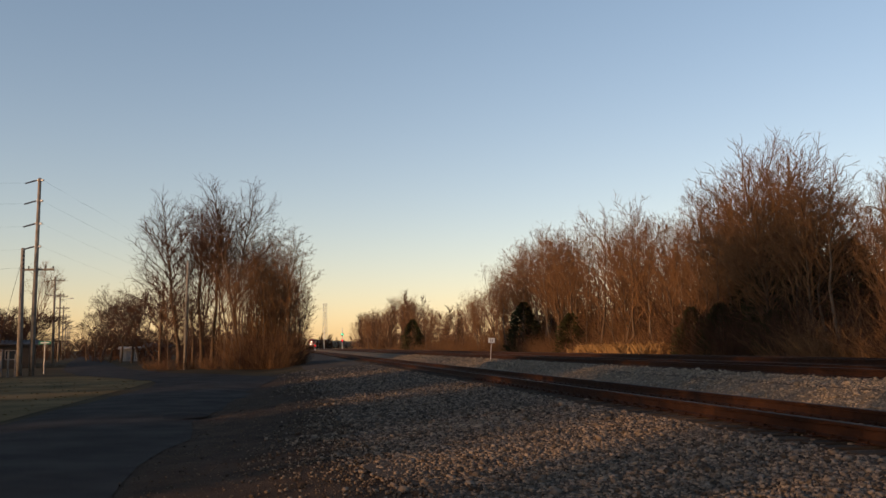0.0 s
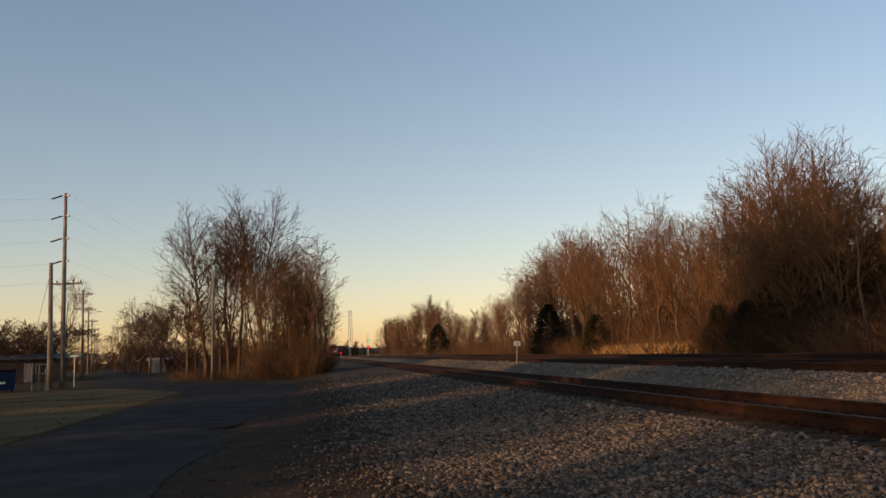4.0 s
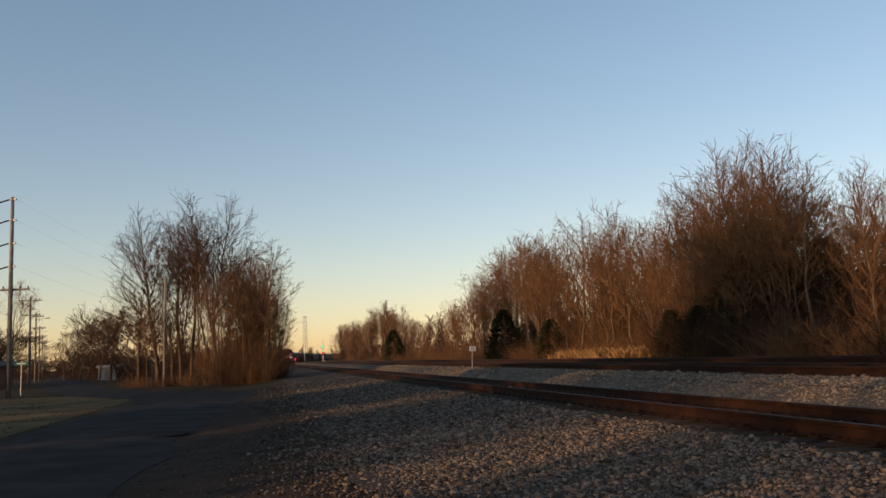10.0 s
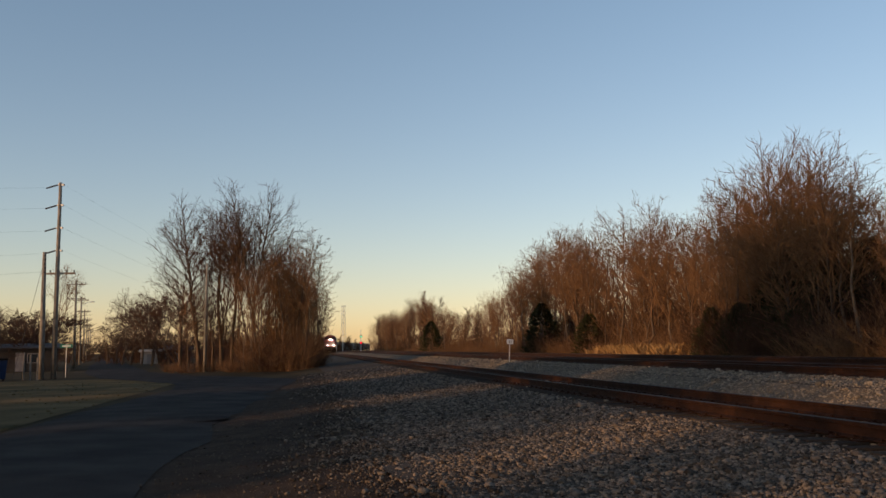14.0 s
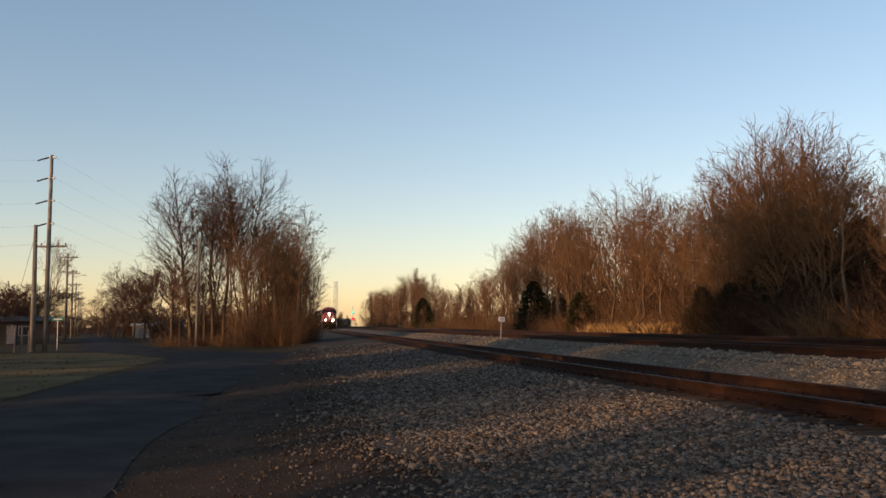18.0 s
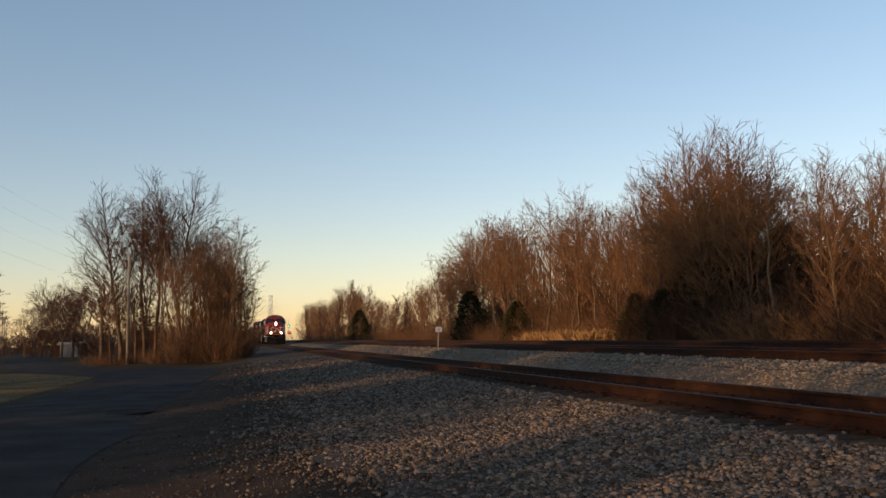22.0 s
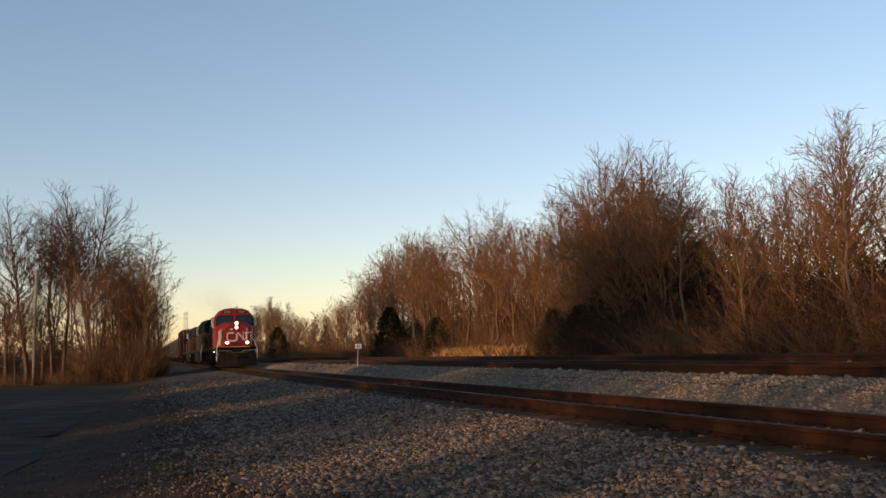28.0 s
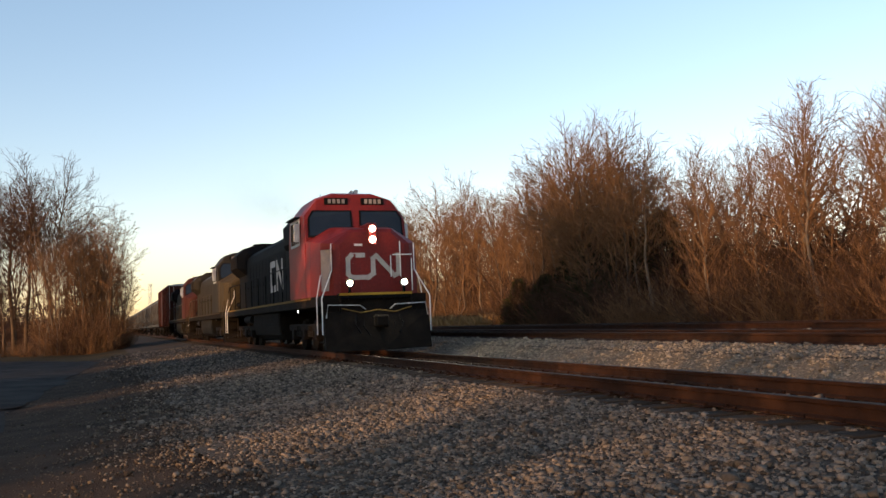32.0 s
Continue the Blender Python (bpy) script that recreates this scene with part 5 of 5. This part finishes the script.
def locomotive(nose_mat, hood_mat, cab_mat, sill_mat, rail_mat, label, lead=False):
    t = empty("locomotive")
    # frame, tank, running gear
    part("frame", Build().box(-1.5, 1.5, -10.35, 10.5, 1.32, 1.62, 0.02), M_GRIME, t)
    part("sill_stripe", Build().box(-1.515, -1.503, -9.0, 10.3, 1.55, 1.62).box(1.503, 1.515, -9.0, 10.3, 1.55, 1.62), sill_mat, t, "thin yellow edge line along the walkway")
    tank = [(1.0, 0.32), (1.28, 0.5), (1.35, 0.9), (1.35, 1.3)]
    part("fuel_tank", Build().loft([ring(-2.9, [(x * 0.97, z) for x, z in tank]), ring(-2.8, tank), ring(2.9, tank), ring(3.0, [(x * 0.97, z) for x, z in tank])]), M_LOCOGREY if not lead else M_GRIME, t)
    for s in (-1, 1):
        part("air_reservoir", Build().tube([(s * 1.3, 3.2, 1.12), (s * 1.3, 5.0, 1.12)], 0.17, 10), M_GRIME, t)
    bogie(t, -6.4, 3, 1.75)
    bogie(t, 6.4, 3, 1.75)
    # cab and nose
    nose = Build().loft([ring(-10.37, [(0.95, 1.62), (0.98, 2.3), (0.94, 3.02), (0.55, 3.36)]),
                         ring(-10.3, [(1.12, 1.62), (1.14, 2.35), (1.1, 3.06), (0.6, 3.46)]),
                         ring(-9.95, [(1.42, 1.62), (1.42, 2.4), (1.38, 3.1), (0.72, 3.52)]),
                         ring(-9.25, [(1.55, 1.62), (1.55, 2.45), (1.52, 3.2), (0.8, 3.62)]),
                         ring(-8.6, [(1.56, 1.62), (1.56, 2.5), (1.54, 3.26), (0.85, 3.66)])])
    nose_ob = part("nose", nose, nose_mat, t)
    cab = Build().loft([ring(-8.72, [(1.56, 1.62), (1.56, 3.1), (1.52, 3.35), (1.2, 3.45), (0.6, 3.5)]),
                        ring(-8.6, [(1.57, 1.62), (1.57, 3.2), (1.54, 3.9), (1.2, 4.2), (0.6, 4.28)]),
                        ring(-8.52, [(1.57, 1.62), (1.57, 3.3), (1.53, 4.05), (1.14, 4.53), (0.62, 4.69)]),
                        ring(-8.2, [(1.57, 1.62), (1.57, 3.3), (1.53, 4.1), (1.12, 4.61), (0.62, 4.77)]),
                        ring(-6.3, [(1.57, 1.62), (1.57, 3.3), (1.53, 4.1), (1.12, 4.61), (0.62, 4.77)])])
    cab_ob = part("cab", cab, cab_mat, t)
    # windscreens: two panes that taper outwards, in dark rubber
    for s in (-1, 1):
        outer = [(0.10, 3.56), (1.0, 3.40), (1.46, 3.38), (1.44, 3.98), (1.3, 4.2), (0.12, 4.2)]

        def at(x, z, out):
            return (s * x, -8.735 + 0.16 * (z - 3.4) - out + (0.1 * max(0, x - 1.2)), z)
        cx, cz = 0.8, 3.85
        part("windscreen_rubber", Build().add([at(x, z, 0.005) for x, z in outer] + [at(x, z, 0.025) for x, z in outer], [(6, 7, 8, 9, 10, 11)] + [(i, (i + 1) % 6, 6 + (i + 1) % 6, 6 + i) for i in range(6)]), M_BLACK, cab_ob)
        part("windscreen", Build().add([at(cx + (x - cx) * 0.92, cz + (z - cz) * 0.88, 0.03) for x, z in outer], [(0, 1, 2, 3, 4, 5)]), M_GLASS, cab_ob, "dark sloping windscreen pane")
        bd = part("number_board", Build().box(min(s * 0.2, s * 0.92), max(s * 0.2, s * 0.92), -8.6, -8.5, 4.37, 4.58, 0.015), M_BLACK, cab_ob)
        for k in range(4):
            c = s * 0.56 + (k - 1.5) * 0.14
            part("digit_bar", Build().box(c - 0.045, c + 0.045, -8.607, -8.601, 4.41, 4.54), M_GREYWORN, bd)
        # side windows, armrest, mirror
        x0, x1 = sorted((s * 1.572, s * 1.595))
        wf = part("side_window", Build().box(x0, x1, -8.1, -6.75, 3.2, 4.0, 0.008), M_GALV, cab_ob)
        x0, x1 = sorted((s * 1.596, s * 1.602))
        part("pane", Build().box(x0, x1, -8.03, -7.47, 3.27, 3.93), M_GLASS, wf)
        part("pane", Build().box(x0, x1, -7.4, -6.82, 3.27, 3.93), M_GLASS, wf)
        x0, x1 = sorted((s * 1.57, s * 1.75))
        part("awning", Build().box(x0, x1, -8.1, -6.75, 4.02, 4.06, 0.01), M_BLACK, cab_ob)
        part("mirror", Build().box(min(s * 1.6, s * 1.78), max(s * 1.6, s * 1.78), -8.2, -8.17, 3.3, 3.85, 0.01), M_GALV, cab_ob)
    part("roof_horn", Build().tube([(0.3, -7.4, 4.74), (0.3, -7.4, 4.9)], 0.03, 6).tube([(0.3, -7.3, 4.9), (0.3, -7.7, 4.9)], [0.03, 0.07], 8).tube([(0.18, -7.3, 4.9), (0.18, -7.6, 4.9)], [0.025, 0.055], 8).tube([(0.18, -7.3, 4.9), (0.3, -7.3, 4.9)], 0.025, 6), M_GALV, t)
    part("roof_antenna", Build().box(-0.3, 0.2, -7.0, -6.6, 4.76, 4.86, 0.03).tube([(-0.7, -7.1, 4.7), (-0.7, -7.1, 4.9)], 0.012, 5), M_BLACK, t)
    # long hood with radiators, fans, stack and doors
    hp = [(0.92, 1.62), (0.92, 3.6), (0.86, 3.95), (0.55, 4.2)]
    part("hood", Build().loft([ring(-6.28, hp), ring(7.6, hp)]), hood_mat, t)
    rp = [(0.92, 1.62), (0.92, 3.2), (1.35, 3.55), (1.35, 4.1), (1.0, 4.45), (0.5, 4.55)]
    part("radiator_section", Build().loft([ring(7.0 + 0.6, [(0.92, 1.62), (0.92, 3.2), (0.98, 3.5), (0.98, 4.0), (0.85, 4.2), (0.5, 4.22)]), ring(7.75, rp), ring(10.0, rp), ring(10.25, [(x * 0.93, z if z < 2 else z - 0.08) for x, z in rp])]), hood_mat, t)
    dp = [(1.3, 3.35), (1.38, 3.5), (1.38, 4.1), (1.1, 4.4), (0.5, 4.5)]
    part("dynamic_brake", Build().loft([ring(-6.25, dp), ring(-4.3, dp)]), hood_mat if not lead else M_BLACK, t)
    part("blower_duct", Build().box(0.93, 1.25, -6.2, -4.5, 1.64, 2.7, 0.04).box(-1.25, -0.93, -6.2, -4.5, 1.64, 2.7, 0.04), hood_mat, t)
    part("exhaust_stack", Build().box(-0.25, 0.25, 0.2, 1.3, 4.18, 4.5, 0.05), M_GRIME, t)
    for y in (-5.8, -4.8, 4.2, 8.2, 9.4):
        z = 4.55 if y > 7 else 4.5 if y < -4 else 4.2
        part("roof_fan", Build().tube([(0, y, z - 0.02), (0, y, z + 0.12)], [0.55, 0.52], 18), M_GRIME, t)
    for k in range(13):
        y = -3.9 + k * 0.86
        for s in (-1, 1):
            x0, x1 = sorted((s * 0.922, s * 0.935))
            d = part("hood_door", Build().box(x0, x1, y, y + 0.8, 1.75, 3.5, 0.005), hood_mat, t)
            part("latch", Build().box(min(s * 0.936, s * 0.96), max(s * 0.936, s * 0.96), y + 0.68, y + 0.74, 2.5, 2.62, 0.005), M_GRIME, d)
    for s in (-1, 1):
        x0, x1 = sorted((s * 1.352, s * 1.362))
        for k in range(8):
            part("radiator_louvre", Build().box(x0, x1, 7.85, 9.9, 3.56 + k * 0.066, 3.6 + k * 0.066), M_GRIME, t)
        # walkway rail with its stanchions
        hrail("handrail", t, [[(s * 1.46, -6.1, 2.72), (s * 1.46, 9.6, 2.72), (s * 1.46, 10.2, 2.5)]], M_BLACK if lead else rail_mat, 0.02)
        for k in range(10):
            y = -6.0 + k * 1.72
            part("stanchion", Build().tube([(s * 1.46, y, 1.5), (s * 1.46, y, 2.72)], 0.02, 6), M_BLACK if lead else rail_mat, t)
        # corner steps and their rails, front and rear
        for e, y in ((-1, -10.35), (1, 10.4)):
            st = part("steps", Build().box(min(s * 1.05, s * 1.52), max(s * 1.05, s * 1.52), y - 0.28, y + 0.28, 0.32, 0.36, 0.01).box(min(s * 1.1, s * 1.52), max(s * 1.1, s * 1.52), y - 0.28, y + 0.28, 0.72, 0.76, 0.01).box(min(s * 1.15, s * 1.52), max(s * 1.15, s * 1.52), y - 0.28, y + 0.28, 1.12, 1.16, 0.01)
                      .box(min(s * 1.0, s * 1.04), max(s * 1.0, s * 1.04), y - 0.3, y + 0.3, 0.3, 1.6, 0.01), M_GRIME, t)
            hrail("grab_rail", st, [[(s * 1.55, y - 0.32, 0.55), (s * 1.55, y - 0.32, 1.55), (s * 1.2, y - 0.32 + (0.25 if e < 0 else 0), 2.3), (s * 1.2, y - 0.32 + (0.25 if e < 0 else 0), 3.05 if e < 0 else 2.6)],
                                    [(s * 1.55, y + 0.32, 0.55), (s * 1.55, y + 0.32, 1.55), (s * 1.42, y + 0.32, 2.2)]], rail_mat, 0.017, "white-painted grab rail")
    # front end: pilot plough, anticlimber, lamps, hoses
    ploughs = [[(-1.5, -10.85, 0.1), (-1.5, -10.62, 1.15), (-1.5, -10.5, 1.15), (-1.5, -10.6, 0.1)], [(0, -11.15, 0.08), (0, -10.75, 1.15), (0, -10.6, 1.15), (0, -10.85, 0.08)], [(1.5, -10.85, 0.1), (1.5, -10.62, 1.15), (1.5, -10.5, 1.15), (1.5, -10.6, 0.1)]]
    part("pilot", Build().loft(ploughs), M_GRIME, t, "dark weathered plough-shaped pilot plate")
    part("front_plate", Build().box(-1.5, 1.5, -10.5, -10.36, 0.9, 1.62, 0.02), M_GRIME, t)
    part("anticlimber", Build().box(-1.05, 1.05, -10.62, -10.3, 1.5, 1.66, 0.02), M_BLACK, t)
    part("deck_edge", Build().box(-1.05, 1.05, -10.635, -10.622, 1.6, 1.665, 0.003), M_YELLOW, t, "yellow painted deck edge")
    coupler(t, -10.5, -1)
    coupler(t, 10.5, 1)
    part("rear_plate", Build().box(-1.5, 1.5, 10.36, 10.5, 0.5, 1.62, 0.02), M_GRIME, t)
    hrail("cut_lever", t, [[(-1.45, -10.72, 1.0), (-1.4, -10.72, 1.35), (-0.5, -10.72, 1.32), (-0.35, -10.75, 1.2)], [(1.45, -10.72, 1.0), (1.4, -10.72, 1.35), (0.5, -10.72, 1.32), (0.35, -10.75, 1.2)]], M_GALV, 0.016, "uncoupling lever")
    for s in (-1, 1):
        hrail("brake_hose", t, [[(s * 0.35, -10.65, 1.15), (s * 0.45, -10.85, 0.75), (s * 0.3, -10.95, 0.5)], [(s * 0.6, -10.65, 1.15), (s * 0.68, -10.85, 0.8), (s * 0.55, -10.95, 0.55)]], M_BLACK, 0.025, "black air hose")
        lamp_y = -10.72
        d = part("ditch_light", Build().tube([(s * 0.78, lamp_y + 0.1, 1.93), (s * 0.78, lamp_y - 0.06, 1.93)], [0.1, 0.13], 14).box(s * 0.78 - 0.03, s * 0.78 + 0.03, lamp_y - 0.03, lamp_y + 0.05, 1.66, 1.84), M_BLACK, t)
        part("lens", Build().tube([(s * 0.78, lamp_y - 0.061, 1.93), (s * 0.78, lamp_y - 0.075, 1.93)], 0.07, 14), M_LAMP if lead else M_GLASS, d)
    hd = part("headlight", Build().box(-0.15, 0.15, -10.44, -9.5, 3.0, 3.63, 0.05), nose_mat, t)
    for z in (3.16, 3.46):
        part("lens", Build().tube([(0, -10.441, z), (0, -10.454, z)], 0.075, 14), M_LAMP if lead else M_GLASS, hd)
    hrail("hose_rail", t, [[(-1.0, -10.68, 1.25), (-0.5, -10.74, 1.12), (0, -10.78, 1.18), (0.5, -10.74, 1.12), (1.0, -10.68, 1.25)]], M_DULLYEL if lead else M_GRIME, 0.016, "drooping yellow cable across the front")
    part("nose_door", Build().box(-0.95, -0.35, -10.39, -10.372, 1.7, 2.85, 0.01), nose_mat, nose_ob)
    part("door_window", Build().box(-0.75, -0.5, -10.4, -10.391, 2.5, 2.75), nose_mat, nose_ob)
    part("step_light", Build().tube([(-1.515, -7.2, 1.25), (-1.53, -7.2, 1.25)], 0.03, 8).tube([(1.515, -7.2, 1.25), (1.53, -7.2, 1.25)], 0.03, 8), M_LAMPDIM if lead else M_GALV, t)
    if lead:
        def face(z):
            return -10.395 if z < 3.0 else -10.38
        def strokes(lines, w, label, parent, **on):
            for line in lines:
                for k, (a, c) in enumerate(zip(line, line[1:])):
                    part("painted_stroke", ribbon(Build(), [a, c], w, t=0.004 + 0.003 * (k % 3), cut=0.4, **on), M_EMBLEM, parent, label)
        strokes([[(-0.28, 2.72), (-0.62, 2.72), (-0.72, 2.62), (-0.72, 2.2), (-0.62, 2.1), (-0.3, 2.1)],
                 [(-0.3, 2.1), (-0.14, 2.1), (0.0, 2.2), (0.0, 2.62), (0.1, 2.7), (0.62, 2.14), (0.74, 2.2), (0.74, 2.72)]], 0.13, "white line of the emblem on the nose", nose_ob, y=face)
        part("worn_stripe", Build().add([(-1.24, -10.206, 1.75), (-1.4, -9.995, 1.75), (-1.395, -9.995, 2.9), (-1.215, -10.22, 2.9), (-1.23, -10.19, 1.75), (-1.39, -9.98, 1.75), (-1.385, -9.98, 2.9), (-1.2, -10.5, 2.9)], [(0, 1, 2, 3), (0, 1, 5, 4), (1, 2, 6, 5), (2, 3, 7, 6), (3, 0, 4, 7)]), M_GREYWORN, nose_ob, "patch of paint worn to grey primer")
        hrail("brake_rail", nose_ob, [[(0.55, -10.48, 2.72), (1.12, -10.48, 2.72)], [(1.1, -10.5, 1.7), (1.1, -10.5, 2.6)]], M_WHITE, 0.018, "white grab rail")
        for s in (-1, 1):
            strokes([[(s * (y + 0.4) - 0.4, z) for y, z in line] for line in ([(-0.8, 3.2), (-1.7, 3.2), (-1.7, 2.25), (-0.8, 2.25)], [(-0.35, 2.25), (-0.35, 3.2), (0.75, 2.25), (0.75, 3.2)])], 0.25, "white line of the emblem on the hood", t, x=s * 0.942)
        part("nose_plate", Build().box(-0.52, -0.3, -10.41, -10.39, 2.98, 3.04), M_WHITE, nose_ob)
        hrail("nose_grab", nose_ob, [[(0.78, -10.46, 2.1), (0.78, -10.46, 3.1)], [(0.5, -10.46, 2.1), (0.5, -10.46, 2.7)]], M_WHITE, 0.016, "white grab iron")
    return tagged(t, label, "locomotive", "vehicles of the freight train")


def boxcar():
    t = empty("boxcar")
    part("body", Build().box(-1.5, 1.5, -8.6, 8.6, 1.1, 5.0, 0.05), M_OXIDE, t)
    for e in (-1, 1):
        for k in range(9):
            z = 1.4 + k * 0.4
            y0, y1 = sorted((e * 8.6, e * 8.67))
            part("end_rib", Build().box(-1.4, 1.4, y0, y1, z, z + 0.18, 0.03), M_OXIDE, t)
        part("ladder", Build().tube([(-1.35, e * 8.72, 1.2), (-1.35, e * 8.72, 5.0)], 0.02, 5).tube([(-0.95, e * 8.72, 1.2), (-0.95, e * 8.72, 5.0)], 0.02, 5), M_GALV, t)
        coupler(t, e * 8.6, e)
    for s in (-1, 1):
        for k in range(15):
            y = -8.2 + k * 1.16
            x0, x1 = sorted((s * 1.5, s * 1.56))
            part("side_post", Build().box(x0, x1, y - 0.06, y + 0.06, 1.1, 4.95, 0.01), M_OXIDE, t)
        x0, x1 = sorted((s * 1.57, s * 1.62))
        part("door", Build().box(x0, x1, -1.5, 1.5, 1.2, 4.7, 0.02), M_OXIDE, t)
    part("roof", Build().loft([ring(y, [(1.5, 5.0), (1.5, 5.05), (0.5, 5.18)]) for y in (-8.65, 8.65)]), M_GALV, t)
    bogie(t, -6.4, 2, 1.75)
    bogie(t, 6.4, 2, 1.75)
    return tagged(t, "oxide-red ribbed steel boxcar in a moving freight train", "railway wagon", "vehicles of the freight train")


def hopper(material, label):
    t = empty("hopper_wagon")
    body = [(1.0, 1.25), (1.5, 1.9), (1.58, 2.8), (1.5, 3.9), (1.15, 4.45), (0.5, 4.6)]
    part("body", Build().loft([ring(-7.4, [(x * 0.98, max(z, 2.4)) for x, z in body]), ring(-6.2, body), ring(6.2, body), ring(7.4, [(x * 0.98, max(z, 2.4)) for x, z in body])]), material, t, smooth=False)
    for k in range(4):
        y = -4.5 + k * 3.0
        part("discharge_bay", Build().loft([[(-1.0, y - 1.2, 1.3), (1.0, y - 1.2, 1.3), (1.0, y + 1.2, 1.3), (-1.0, y + 1.2, 1.3)], [(-0.4, y - 0.35, 0.5), (0.4, y - 0.35, 0.5), (0.4, y + 0.35, 0.5), (-0.4, y + 0.35, 0.5)]]), material, t)
    for s in (-1, 1):
        part("side_sill", Build().box(min(s * 1.3, s * 1.45), max(s * 1.3, s * 1.45), -8.2, 8.2, 1.1, 1.4, 0.02), material, t)
        for k in range(8):
            y = -6.2 + k * 1.77
            part("side_rib", Build().tube([(s * 1.49, y, 1.9), (s * 1.6, y, 2.8), (s * 1.51, y, 3.9)], 0.05, 5), material, t)
    part("roof_walk", Build().box(-0.35, 0.35, -7.6, 7.6, 4.68, 4.72, 0.01), M_GALV, t)
    for k in range(5):
        part("hatch", Build().tube([(0, -5.6 + k * 2.8, 4.56), (0, -5.6 + k * 2.8, 4.76)], [0.42, 0.36], 12), material, t)
    for e in (-1, 1):
        part("end_platform", Build().box(-1.4, 1.4, min(e * 7.3, e * 8.3), max(e * 7.3, e * 8.3), 1.1, 1.3, 0.02).tube([(-1.3, e * 8.2, 1.3), (-1.1, e * 7.3, 4.2)], 0.05, 5).tube([(1.3, e * 8.2, 1.3), (1.1, e * 7.3, 4.2)], 0.05, 5), material, t)
        coupler(t, e * 8.3, e)
    bogie(t, -6.5, 2, 1.75)
    bogie(t, 6.5, 2, 1.75)
    return tagged(t, label, "railway wagon", "vehicles of the freight train")


def exhaust_puff():
    """A thin drift of soot over the leading engine: countless tiny flakes, denser near the stack."""
    rng = np.random.default_rng(8)
    n = 36000
    t = rng.random(n) ** 0.8
    at = np.stack([rng.normal(0, 1, n) * (0.4 + 1.1 * t) - 0.4 * t, 0.75 + 11 * t + rng.normal(0, 0.6, n), 4.7 + 2.3 * t ** 0.6 + rng.normal(0, 1, n) * (0.3 + 0.7 * t)], 1)
    at = at[at[:, 2] > 4.65]
    n = len(at)
    v = (at[:, None] + rng.normal(0, 0.0048, (n, 3, 3))).reshape(-1, 3)
    b = Build()
    b.v = [tuple(p) for p in v.tolist()]
    b.f = [(3 * k, 3 * k + 1, 3 * k + 2) for k in range(n)]
    return tagged(part("exhaust_haze", b, M_SOOT), "thin brown exhaust haze drifting off the leading locomotive", "smoke", kind="stuff")


def make_train():
    """The vehicles with the distance of each one's middle behind the leading end."""
    out = [(locomotive(M_RED, M_BLACK, M_RED, M_DULLYEL, M_WHITE, "red and black diesel locomotive with lit lamps leading a freight train", True), 11.0)]
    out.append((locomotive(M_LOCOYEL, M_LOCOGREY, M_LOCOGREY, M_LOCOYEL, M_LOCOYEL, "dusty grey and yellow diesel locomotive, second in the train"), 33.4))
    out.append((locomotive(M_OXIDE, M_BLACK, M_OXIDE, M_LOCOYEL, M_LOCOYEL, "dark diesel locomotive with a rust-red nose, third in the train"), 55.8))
    out.append((boxcar(), 76.2))
    first = hopper(M_HOPPER, "grey covered hopper wagon in a moving freight train")
    s = 94.5
    out.append((first, s))
    for k in range(15):
        s += 17.9
        out.append((copy_thing(first, pose(0, 0, 0)), s))
    out.append((exhaust_puff(), 11.0))
    return out


SPEED, NOSE_AT_END = 12.3, 23.9


def on_track(y):
    """The pose of a vehicle whose middle is at y along the railway."""
    slope = (y - BEND_Y) / BEND_R if y > BEND_Y else 0.0
    return pose(7.0 + bend(y), y, 0.603, 0, 0, -math.degrees(math.atan(slope)))


def motions():
    for vehicle, behind in train:
        walk(vehicle, [(float(t), on_track(NOSE_AT_END + SPEED * (32 - t) + behind)) for t in range(33)])
    # the leading locomotive's wheels roll under it
    spin = math.degrees(SPEED / 0.5)
    for truck in train[0][0].children:
        for axle in truck.children if truck.name.startswith("truck") else ():
            if axle.name.startswith("wheelset"):
                at = axle.matrix_basis.translation.copy()
                walk(axle, [(k / 20, pose(*at, spin * k / 20 % 360)) for k in range(641)])


# ---- put the place together ----
kinds = tree_kinds()
bushes = [bush_kind(61 + i, 64, 2.0, 1.3) for i in range(3)] + [bush_kind(65 + i, 64, 2.0, 1.3, M_DARKSHADETWIG) for i in range(2)]
cedars = [cedar_kind(71, 4.4, 1.75), cedar_kind(72, 4.0, 1.6)]
eastern_wood(kinds, bushes)
western_trees(kinds, bushes)
roadside_grove()
# the four beyond x = 27 are added as a dark mass, for shade
for c, x, y, s in ((0, 24.6, 92.5, 1.25), (1, 24.7, 77, 0.95), (0, 24.6, 52.6, 0.75), (1, 25.2, 50.0, 0.85), (0, 26.8, 47.0, 1.1), (1, 27.7, 50.2, 1.35), (0, 28.0, 47.8, 1.55), (1, 27.5, 44.8, 1.5), (0, 28.6, 42.4, 1.45), (1, 25.4, 44.4, 0.7), (0, 23.3, 168, 1.35)):
    copy_thing(cedars[c], pose(x, y, land(x, y) - 0.05, 0, 0, 40 * y) @ Matrix.Diagonal((s, s, s, 1)))
for template in [*(t for group in kinds.values() for t in group), *bushes, *cedars]:
    for o in (*template.children_recursive, template):
        bpy.data.objects.remove(o)
dry_grass()
pole_line()
lineside()
yard()
train = make_train()
lay_stones()
lay_ties()
motions()
